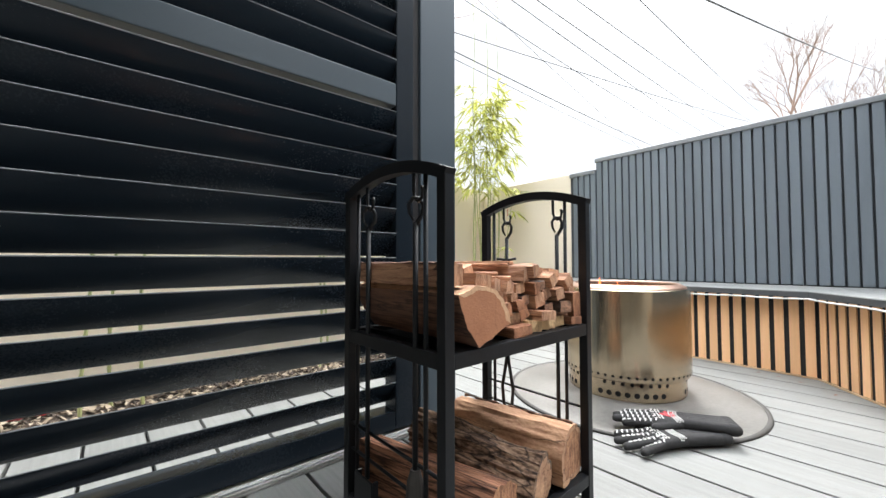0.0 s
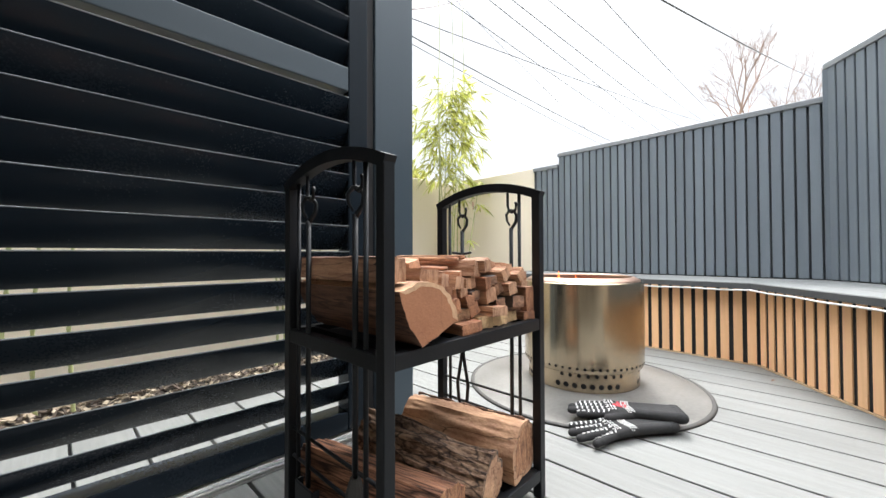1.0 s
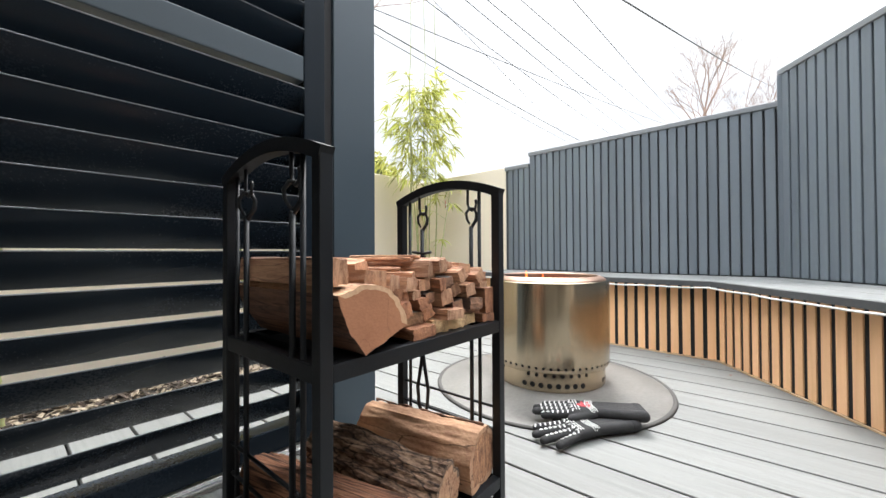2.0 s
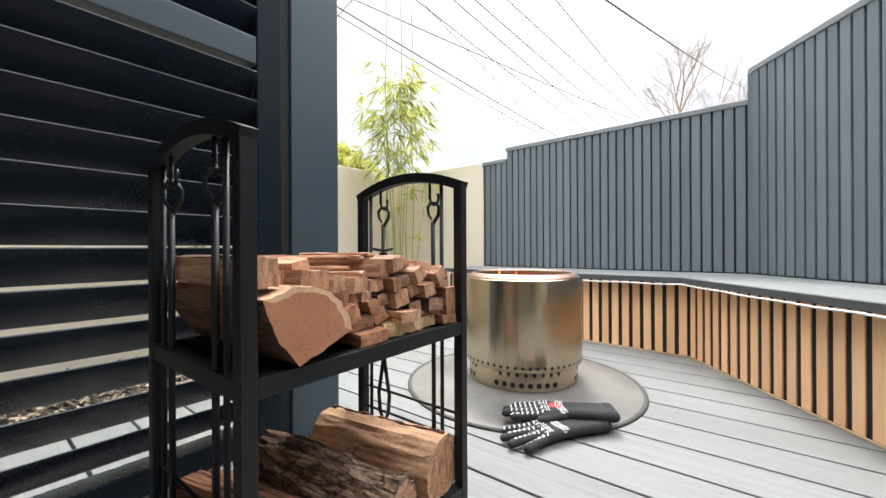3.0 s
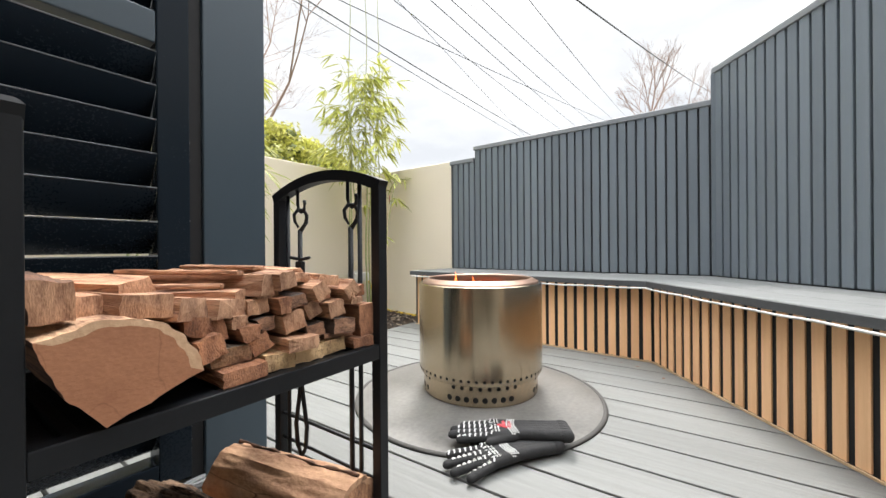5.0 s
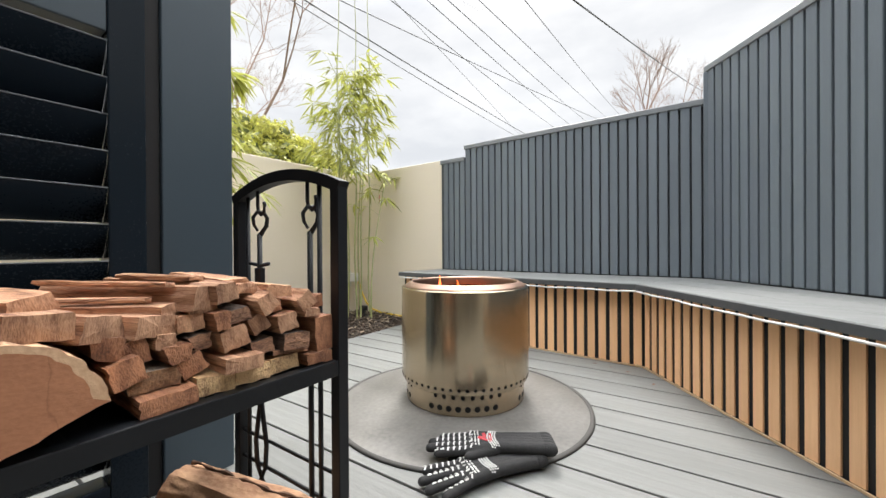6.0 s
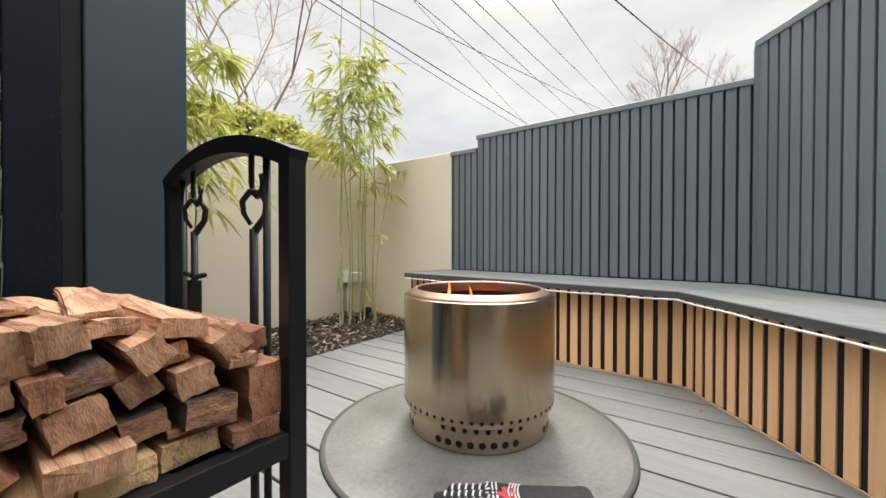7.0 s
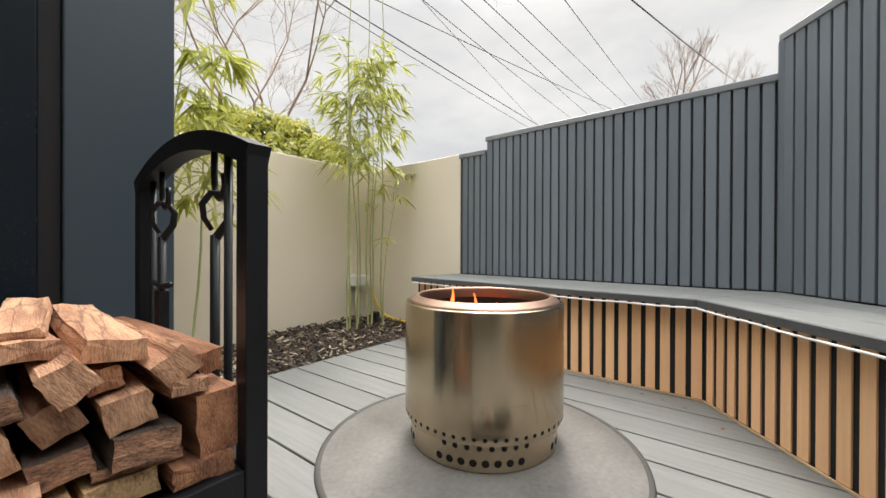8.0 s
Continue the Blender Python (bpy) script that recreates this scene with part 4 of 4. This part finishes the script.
lay_log([(-0.070, -0.040), (0.060, -0.048), (0.072, -0.012), (0.020, 0.030), (-0.045, 0.046)], pose(0.542, 0.422, 0.114, 0, 0, 13), 0.33, 45, 9, "reddish split log with coarse grain", M_FIBRE, None, 0.0030, M_END_RED, 99, 2.5)

# ---- pair of heat-proof gloves ----
def capsule(bm, a, b, ra, rb, flat=1.0):
    a, b = Vector(a), Vector(b)
    n = 6
    d = (b - a).normalized()
    pts, rad = [], []
    for k in range(4):
        t = math.pi / 2 * (1 - k / 3)
        pts.append(a - d * ra * math.sin(t)), rad.append(max(ra * math.cos(t), 0.0006))
    for k in range(4):
        t = math.pi / 2 * k / 3
        pts.append(b + d * rb * math.sin(t)), rad.append(max(rb * math.cos(t), 0.0006))
    before = len(bm.verts)
    add_tube(bm, pts, rad, 14)
    bm.verts.ensure_lookup_table()
    if flat != 1.0:
        for v in bm.verts[before:]:
            v.co.z *= flat


def glove(cuff, tip, lift, side, spread, label, print_red):
    """A long knitted glove lying flat; u runs from the cuff to the fingers."""
    cuff, tip = Vector(cuff), Vector(tip)
    way = tip - cuff
    L = way.length
    ang = math.degrees(math.atan2(way.y, way.x))
    ob = empty("oven_glove", label, "glove", "pair of gloves", at=(cuff.x, cuff.y, lift))
    ob.rotation_euler = (0, 0, radians(ang))
    bm = bmesh.new()
    for v in (-0.030, -0.015, 0.0, 0.015, 0.030):
        capsule(bm, (0.012, v * 0.92, 0.020), (L * 0.42, v * 0.80, 0.021), 0.0165, 0.0165)
        capsule(bm, (L * 0.40, v * 0.80, 0.021), (L * 0.62, v * 1.15, 0.020), 0.0165, 0.0155)
    for k, v in enumerate((-0.034, -0.0115, 0.0115, 0.034)):
        reach = (0.90, 0.985, 1.0, 0.93)[k if side > 0 else 3 - k]
        capsule(bm, (L * 0.60, v, 0.019), (L * reach - 0.012, v * (1 + spread) + spread * 0.01, 0.0135), 0.0125, 0.0115)
    capsule(bm, (L * 0.46, side * 0.034, 0.018), (L * 0.66, side * (0.056 + 0.02 * spread), 0.014), 0.0150, 0.0115)
    bmesh.ops.recalc_face_normals(bm, faces=bm.faces)
    from_above = BVHTree.FromBMesh(bm)
    shell = part("shell", bm, M_GLOVE, ob, smooth=True)
    re = shell.modifiers.new("knit", "REMESH")
    re.mode, re.voxel_size, re.use_smooth_shade = "VOXEL", 0.0028, True
    sm = shell.modifiers.new("soften", "SMOOTH")
    sm.factor, sm.iterations = 0.5, 6

    def dab(target, u, v, lu, lv, turn=0.0, lift_by=0.0012):
        hit = from_above.ray_cast(Vector((u, v, 0.2)), Vector((0, 0, -1)))
        if hit[0] is None or hit[1].z < 0.45:
            return
        q = hit[1].to_track_quat("Z", "X").to_matrix().to_4x4()
        m = Matrix.Translation(hit[0] + hit[1] * lift_by * 0.2) @ q @ Matrix.Rotation(turn, 4, "Z")
        add_box(target, -lu / 2, -lv / 2, -0.0008, lu / 2, lv / 2, 0.0009, 0.0, m)
    grip = bmesh.new()
    for k, v in enumerate((-0.034, -0.0115, 0.0115, 0.034)):
        for j in range(7):
            u = L * (0.63 + 0.045 * j)
            f = (u / L - 0.60) / 0.38
            vv = v * (1 + spread * f)
            dab(grip, u, vv - 0.0048, 0.0098, 0.0040)
            dab(grip, u + 0.002, vv + 0.0048, 0.0098, 0.0040)
    for j in range(4):
        for k in range(-9, 10):
            dab(grip, L * 0.415 + j * 0.0065 + (0.010 - 0.00014 * k * k), k * 0.0045, 0.0030, 0.0036)
    for k in range(-5, 6):
        dab(grip, L * 0.575, k * 0.0068, 0.0040, 0.0042)
        dab(grip, L * 0.600, k * 0.0068, 0.0040, 0.0042)
    part("grip_print", grip, M_GRIP, ob, "white silicone grip print")
    if print_red:
        red = bmesh.new()
        for k in range(-2, 3):
            dab(red, L * 0.478, k * 0.0088, 0.013, 0.0062)
        for k in range(3):
            dab(red, L * 0.520 + 0.006 * k, -0.010 + 0.008 * k, 0.017, 0.008, 0.6)
            dab(red, L * 0.520 + 0.006 * k, 0.012 - 0.005 * k, 0.017, 0.008, -0.5)
        part("red_badge", red, M_RED, ob, "red printed badge")
    cuff_bm = bmesh.new()
    for v in (-0.030, -0.015, 0.0, 0.015, 0.030):
        capsule(cuff_bm, (0.004, v * 0.92, 0.020), (0.016, v * 0.92, 0.020), 0.0178, 0.0178)
    band = part("cuff_band", cuff_bm, M_GLOVE, ob, smooth=True)
    return ob


glove((1.384, 0.290), (1.116, 0.480), 0.003, -1, 0.62, "black knitted heat glove with white grips, lying underneath", False)
glove((1.412, 0.262), (1.236, 0.548), 0.027, 1, 0.16, "black knitted heat glove with red badge, lying on top", True)

# ---- garden bed ----
def bed_drop(x):
    """The bed lies lower behind the screen than beside the bench."""
    u = min(max((2.15 - x) / 0.7, 0.0), 1.0)
    return 0.085 * u * u * (3 - 2 * u)


vs, fs = [], []
for k in range(62):
    x = -3.1 + 6.1 * k / 61
    vs += [(x, DECK_Y1 + 0.021, -0.045 - bed_drop(x)), (x, 3.06, -0.045 - bed_drop(x)), (x, DECK_Y1 + 0.021, -0.2), (x, 3.06, -0.2)]
for k in range(61):
    a = 4 * k
    fs += [(a, a + 4, a + 5, a + 1), (a + 2, a + 3, a + 7, a + 6), (a, a + 2, a + 6, a + 4), (a + 1, a + 5, a + 7, a + 3)]
soil = bpy.data.meshes.new("garden_bed")
soil.from_pydata(vs, [], fs + [(0, 1, 3, 2), (244, 246, 247, 245)])
soil.materials.append(M_SOIL)
tagged(new("garden_bed", soil), "dark soil of the bamboo bed", "soil", kind="structure")


def chips(name, count, mat, seed, size, label, sparse=0.0):
    rnd = random.Random(seed)
    vs, fs = [], []
    cube = [(-1, -1, -1), (1, -1, -1), (1, 1, -1), (-1, 1, -1), (-1, -1, 1), (1, -1, 1), (1, 1, 1), (-1, 1, 1)]
    quads = [(0, 3, 2, 1), (4, 5, 6, 7), (0, 1, 5, 4), (1, 2, 6, 5), (2, 3, 7, 6), (3, 0, 4, 7)]
    for _ in range(count):
        x = rnd.uniform(-1.6, 2.97)
        if x > 1.7 and rnd.random() < sparse:
            continue
        y = rnd.uniform(DECK_Y1 + 0.035, 2.66 + (2.97 - x) * 0.055)
        z = -0.040 + 0.030 * rnd.random() + 0.018 * noise.noise(Vector((x * 3, y * 3, 0))) - bed_drop(x)
        m = pose(x, y, z, rnd.uniform(-35, 35), rnd.uniform(-35, 35), rnd.uniform(0, 180)).to_3x3()
        s = (size * rnd.uniform(0.6, 1.7), size * rnd.uniform(0.25, 0.6), size * rnd.uniform(0.08, 0.2))
        b = len(vs)
        for c in cube:
            k = 0.7 if c[0] > 0 else 1.0
            vs.append(Vector((x, y, z)) + m @ Vector((c[0] * s[0], c[1] * s[1] * k, c[2] * s[2])))
        fs += [tuple(b + i for i in q) for q in quads]
    me = bpy.data.meshes.new(name)
    me.from_pydata(vs, [], fs)
    me.materials.append(mat)
    return tagged(new(name, me), label, "mulch", kind="stuff")


chips("bark_mulch", 7500, M_CHIP, 4, 0.016, "dark bark mulch over the bed")
chips("pale_mulch", 5200, M_CHIP_PALE, 5, 0.017, "pale dry chips and fallen leaves", 0.72)
for k, (x, y) in enumerate(((-0.249, 2.218), (-0.178, 2.222))):
    bm = bmesh.new()
    for j in range(5):
        a = j * 1.257 + k
        capsule(bm, (0.004 * math.cos(a), 0.004 * math.sin(a), 0.0), (0.020 * math.cos(a), 0.020 * math.sin(a), 0.009), 0.005, 0.010, 0.6)
    fl = tagged(part("red_blossom", bm, M_RED, smooth=True), "fallen red blossom on the bark mulch", "flower", "red blossoms")
    fl.location = (x, y, 0.010 - bed_drop(x))

def leaf_quads(vs, fs, p, way, up, length, width):
    side = way.cross(up).normalized() * width / 2
    droop = Vector((0, 0, -1)) * length
    a, b = len(vs), 0
    mid1, mid2 = p + way * length * 0.3 - Vector((0, 0, 0.02 * length)), p + way * length * 0.65 + droop * 0.07
    vs += [p, mid1 + side, mid1 - side, mid2 + side * 0.85, mid2 - side * 0.85, p + way * length + droop * 0.2]
    fs += [(a, a + 1, a + 2), (a + 1, a + 3, a + 4, a + 2), (a + 3, a + 5, a + 4)]


# ---- crumbs of dry leaf on the boards by the bench ----
for k, (x, y, turn) in enumerate(((2.33, 0.26, 20), (2.36, 0.33, 110), (2.30, 0.18, 60), (2.20, 0.07, 150), (2.39, 0.47, 40))):
    vs, fs = [], []
    leaf_quads(vs, fs, Vector((0, 0, 0.004)), Vector((1, 0, 0.1)), Vector((0, 0.2, 1)), 0.020, 0.009)
    me = bpy.data.meshes.new("dry_leaf")
    me.from_pydata(vs, [], fs)
    me.materials.append(M_OLD)
    dl = tagged(new("dry_leaf", me), "small brown dry leaf fallen on the deck", "leaf", "dry leaves on the deck")
    dl.matrix_basis = pose(x, y, 0.0012, 0, 0, turn)

# ---- bamboo ----
def bamboo(x, y, height, lean, seed, leaf_from, whorls, size, spread=0.26, label="slender green bamboo growing in the bark bed"):
    rnd = random.Random(seed)
    ob = empty("bamboo", label, "bamboo", "bamboo in the bed", at=(x, y, -0.04 - bed_drop(x)))
    pts, rad = [], []
    nodes = int(height / 0.17)
    for k in range(nodes + 1):
        u = k / nodes
        pts.append(Vector((lean[0] * u ** 1.6 + 0.012 * math.sin(k * 0.9 + seed), lean[1] * u ** 1.6, height * u)))
        rad.append(0.0075 * (1 - 0.72 * u))
    bm = bmesh.new()
    fine, fr = [], []
    for k in range(nodes):
        fine += [pts[k], pts[k].lerp(pts[k + 1], 0.06), pts[k].lerp(pts[k + 1], 0.12)]
        fr += [rad[k], rad[k] * 1.28, rad[k]]
    add_tube(bm, fine + [pts[-1]], fr + [rad[-1]], 7)
    part("culm", bm, M_CULM, ob, smooth=True)
    tw = bmesh.new()
    vs, fs = [], []
    for _ in range(whorls):
        u = leaf_from + (1 - leaf_from) * rnd.random() ** 0.9
        k = min(int(u * nodes), nodes - 1)
        p = pts[k].lerp(pts[k + 1], u * nodes - k)
        a = rnd.uniform(0, 6.283)
        reach = spread * rnd.uniform(0.25, 1.0) * (1.25 - 0.8 * u)
        q = p + Vector((math.cos(a) * reach, math.sin(a) * reach, reach * rnd.uniform(0.1, 0.8)))
        mid = p.lerp(q, 0.5) + Vector((0, 0, 0.03))
        add_tube(tw, [p, mid, q], [0.0018, 0.0014, 0.0009], 4)
        for anchor, n in ((q, rnd.randint(4, 7)), (mid, rnd.randint(1, 3))):
            for _k in range(n):
                b = a + rnd.uniform(-1.5, 1.5)
                way = Vector((math.cos(b), math.sin(b), rnd.uniform(-1.15, 0.15))).normalized()
                leaf_quads(vs, fs, anchor, way, Vector((rnd.uniform(-0.4, 0.4), rnd.uniform(-0.4, 0.4), 1)).normalized(), size * rnd.uniform(0.7, 1.35), size * rnd.uniform(0.11, 0.16))
    tagged(part("twig_growth", tw, M_CULM, ob), kind="stuff")
    me = bpy.data.meshes.new("leaves")
    me.from_pydata(vs, [], fs)
    me.materials.append(M_LEAF)
    lv = tagged(new("foliage", me), kind="stuff")
    lv.parent = ob
    return ob


for k, (x, y, h, lx, ly, frm, n) in enumerate(((2.45, 2.30, 1.80, 0.03, 0.02, 0.62, 16), (2.58, 2.34, 2.05, -0.10, 0.02, 0.55, 28), (2.64, 2.40, 2.20, 0.00, 0.0, 0.52, 34), (2.70, 2.32, 2.15, 0.14, 0.03, 0.50, 32), (2.78, 2.42, 2.22, 0.04, 0.0, 0.48, 28), (2.70, 2.20, 1.30, 0.26, 0.06, 0.45, 9))):
    bamboo(x, y, h, (lx, ly), 60 + k, frm, n, 0.135, 0.42)
for k, (x, y, h, lx, ly, frm, n) in enumerate(((1.42, 2.25, 1.75, 0.12, 0.02, 0.50, 40), (1.30, 2.35, 2.2, 0.14, -0.02, 0.45, 40), (0.98, 2.22, 2.3, 0.05, 0.03, 0.45, 34), (1.06, 2.30, 2.0, -0.05, 0.0, 0.45, 28), (0.13, 2.22, 2.3, 0.04, 0.0, 0.45, 26), (0.03, 2.28, 2.1, -0.03, 0.02, 0.45, 26), (-0.06, 2.2, 2.4, 0.02, 0.03, 0.45, 26))):
    bamboo(x, y, h, (lx, ly), 80 + k, frm, n, 0.15, 0.34, "leafy bright green bamboo growing in the bark bed")
for k, (x, lx) in enumerate(((2.50, 0.0), (2.68, 0.01), (2.84, 0.01))):
    bamboo(x, 2.35, 3.3, (lx, 0.0), 120 + k, 0.45, 0, 0.12, 0.25, "tall thin bare bamboo stem in the bark bed")
tagtop = empty("plant_tag", "white plastic plant label hanging on a bamboo stem", "plant label", at=(2.93, 2.30, 1.02))
world_part("card", box(2.925, 2.298, 0.975, 2.965, 2.300, 1.025, 0.0, None), M_WHITE, tagtop)
world_part("stripe", box(2.918, 2.2965, 0.985, 2.924, 2.2995, 1.06), M_RED, tagtop, "red tie stripe")

# ---- weatherproof socket and yellow cord ----
sock = empty("outdoor_socket", "white weatherproof socket box on a conduit by the wall", "socket", at=(2.84, 2.63, -0.05))
world_part("cover", box(2.75, 2.575, 0.262, 2.93, 2.665, 0.342, 0.006), M_WHITE, sock)
world_part("plate", box(2.76, 2.666, 0.21, 2.92, 2.69, 0.36, 0.004), M_WHITE, sock)
for x in (2.815, 2.845):
    world_part("conduit", tube([(x, 2.64, -0.06), (x, 2.64, 0.262)], 0.012, 10), M_WHITE, sock, smooth=True)
cord_pts = [(2.915, 2.572, 0.262), (2.928, 2.560, 0.23), (2.93, 2.528, 0.149), (2.93, 2.476, 0.066), (2.93, 2.399, 0.014), (2.928, 2.299, -0.006), (2.925, 2.178, -0.012), (2.91, 2.05, -0.014), (2.87, 1.90, -0.012), (2.83, 1.80, -0.008)]
cord = tagged(part("extension_cord", tube(cord_pts, 0.0078, 8), M_YELLOW, smooth=True), "yellow extension cord trailing over the bark bed", "cord")
sp = bmesh.new()
capsule(sp, (0, 0, 0.0), (0, 0, 0.07), 0.028, 0.020)
add_box(sp, -0.012, -0.03, 0.04, 0.045, 0.03, 0.085, 0.01)
spot = tagged(part("garden_spotlight", sp, M_IRON, smooth=True), "small black garden spotlight in the mulch", "spotlight")
spot.location = (2.78, 2.38, -0.02)

# ---- overhead wires ----
def sky_point(az, el, dist):
    return Vector((dist * math.cos(radians(az)), dist * math.sin(radians(az)), 0.58 + dist * math.tan(radians(el))))


WIRES = [(44.3, 27.8, 22.9, 16.5), (42.3, 27.9, 21.2, 16.5), (34.3, 28.1, 11.6, 17.6), (31.8, 28.1, 17.3, 17.3), (27.2, 27.9, 15.0, 17.4), (24.2, 27.7, 12.8, 17.6), (20.2, 27.4, 10.1, 17.7), (15.3, 26.8, 8.4, 17.9), (6.6, 25.3, -0.6, 19.0), (40.1, 33.5, 21.4, 16.2)]
for k, (a0, e0, a1, e1) in enumerate(WIRES):
    p, q = sky_point(a0, e0, 7.5), sky_point(a1, e1, 19.0)
    d = q - p
    pts = []
    for j in range(25):
        u = -1.0 + 2.6 * j / 24
        sag = 0.10 * (u + 1.0) * (u - 1.6) - 0.10 * (0 + 1.0) * (0 - 1.6)
        pts.append(p + d * u + Vector((0, 0, sag)))
    thick = (0.008, 0.012, 0.008, 0.007, 0.007, 0.007, 0.006, 0.006, 0.010, 0.006)[k % 10]
    tagged(part("overhead_wire", tube(pts, thick, 6), M_CABLE, smooth=True), "black overhead service wire against the sky", "wire", "overhead wires")

# ---- trees beyond the walls ----
def bare_tree(x, y, height, seed, label, depth=6, limb=0.62, lean=(0, 0), thick=0.16, spread=0.55, keep=(0.46, 0.62)):
    rnd = random.Random(seed)
    ob = empty("bare_tree", label, "tree", "bare trees", at=(x, y, -0.2))
    trunk_bm, twig_bm = bmesh.new(), bmesh.new()

    def grow(p, d, length, r, level):
        bm = trunk_bm if level < 2 else twig_bm
        bend = Vector((rnd.uniform(-1, 1), rnd.uniform(-1, 1), rnd.uniform(-0.2, 0.5))) * 0.16
        mid = p + d * length * 0.5 + bend * length * 0.35
        q = p + (d + bend).normalized() * length
        add_tube(bm, [p, mid, q], [r, r * 0.86, r * 0.7], 7 if level < 2 else (5 if level < 4 else 3), cap=False)
        if level >= depth:
            return
        n = rnd.randint(2, 3) if level else 4
        for k in range(n + (1 if level > 2 else 0)):
            side = Vector((rnd.uniform(-1, 1), rnd.uniform(-1, 1), rnd.uniform(-0.35, 0.55)))
            nd = (d + side * spread * (1.25 if level else 1.0)).normalized()
            at = q if k < 2 else p.lerp(q, rnd.uniform(0.45, 0.95))
            grow(at, nd, length * limb * rnd.uniform(0.8, 1.25), r * rnd.uniform(*keep), level + 1)

    grow(Vector((0, 0, 0)), Vector((lean[0], lean[1], 1)).normalized(), height * 0.34, thick, 0)
    part("trunk", trunk_bm, M_TWIG, ob, smooth=True)
    tagged(part("branch_growth", twig_bm, M_TWIG, ob), kind="stuff")
    return ob


bare_tree(14.3, 0.50, 9.5, 5, "leafless brown tree behind the dark fence", 7, 0.60, (0, 0.02), 0.085, 0.33)
bare_tree(14.6, -0.75, 7.0, 11, "small leafless tree behind the dark fence", 7, 0.60, (0, 0), 0.07, 0.36)
bare_tree(7.6, 15.2, 13.5, 23, "wide leafless tree behind the cream wall", 7, 0.70, (0.10, -0.05), 0.13, 0.80, (0.50, 0.66))


def evergreen(x, y, radii, seed, count):
    rnd = random.Random(seed)
    ob = empty("evergreen_tree", "broad yellow-green evergreen tree crown behind the wall", "tree", at=(x, y, -0.2))
    part("trunk", tube([(0, 0, 0), (0.1, 0, 0.9), (0.05, 0.1, 1.8)], [0.28, 0.22, 0.16], 10), M_BARK, ob, smooth=True)
    vs, fs = [], []
    core = bmesh.new()
    for c in range(count):
        a, b = rnd.uniform(0, 6.283), math.asin(rnd.uniform(-0.15, 1.0))
        w = rnd.uniform(0.86, 1.0)
        cen = Vector((radii[0] * w * math.cos(a) * math.cos(b), radii[1] * w * math.sin(a) * math.cos(b), 1.6 + radii[2] * w * math.sin(b)))
        s = rnd.uniform(0.22, 0.48)
        if c % 2 == 0:
            m = Matrix.Translation(cen * 0.965) @ Matrix.Diagonal((s * 0.8, s * 0.8, s * 0.6, 1))
            bmesh.ops.create_icosphere(core, subdivisions=1, radius=1.0, matrix=m)
        for _ in range(64):
            n = Vector((rnd.gauss(0, 1), rnd.gauss(0, 1), rnd.gauss(0.3, 0.8))).normalized()
            p = cen + Vector((n.x * s, n.y * s, n.z * s * 0.75)) * rnd.uniform(0.75, 1.08)
            t1 = n.orthogonal().normalized()
            t1 = (Matrix.Rotation(rnd.uniform(0, 6.28), 3, n) @ t1 + n * rnd.uniform(-0.3, 0.6)).normalized()
            t2 = n.cross(t1).normalized()
            q = rnd.uniform(0.045, 0.10)
            k = len(vs)
            vs += [p - t1 * q, p + t2 * q * 0.5, p + t1 * q, p - t2 * q * 0.5]
            fs.append((k, k + 1, k + 2, k + 3))
    # added solid filler, so gaps between leaves show the painted shade
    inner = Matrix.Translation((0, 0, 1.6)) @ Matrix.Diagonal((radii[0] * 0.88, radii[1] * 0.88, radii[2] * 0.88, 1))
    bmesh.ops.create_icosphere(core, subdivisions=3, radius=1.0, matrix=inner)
    part("crown_core", core, M_CROWN_CORE, ob, "added filler painted as the shade inside the crown")
    me = bpy.data.meshes.new("crown")
    me.from_pydata(vs, [], fs)
    me.materials.append(M_CROWN)
    cr = tagged(new("crown", me), kind="stuff")
    cr.parent = ob
    return ob


evergreen(7.1, 12.2, (4.3, 3.4, 3.45), 3, 800)
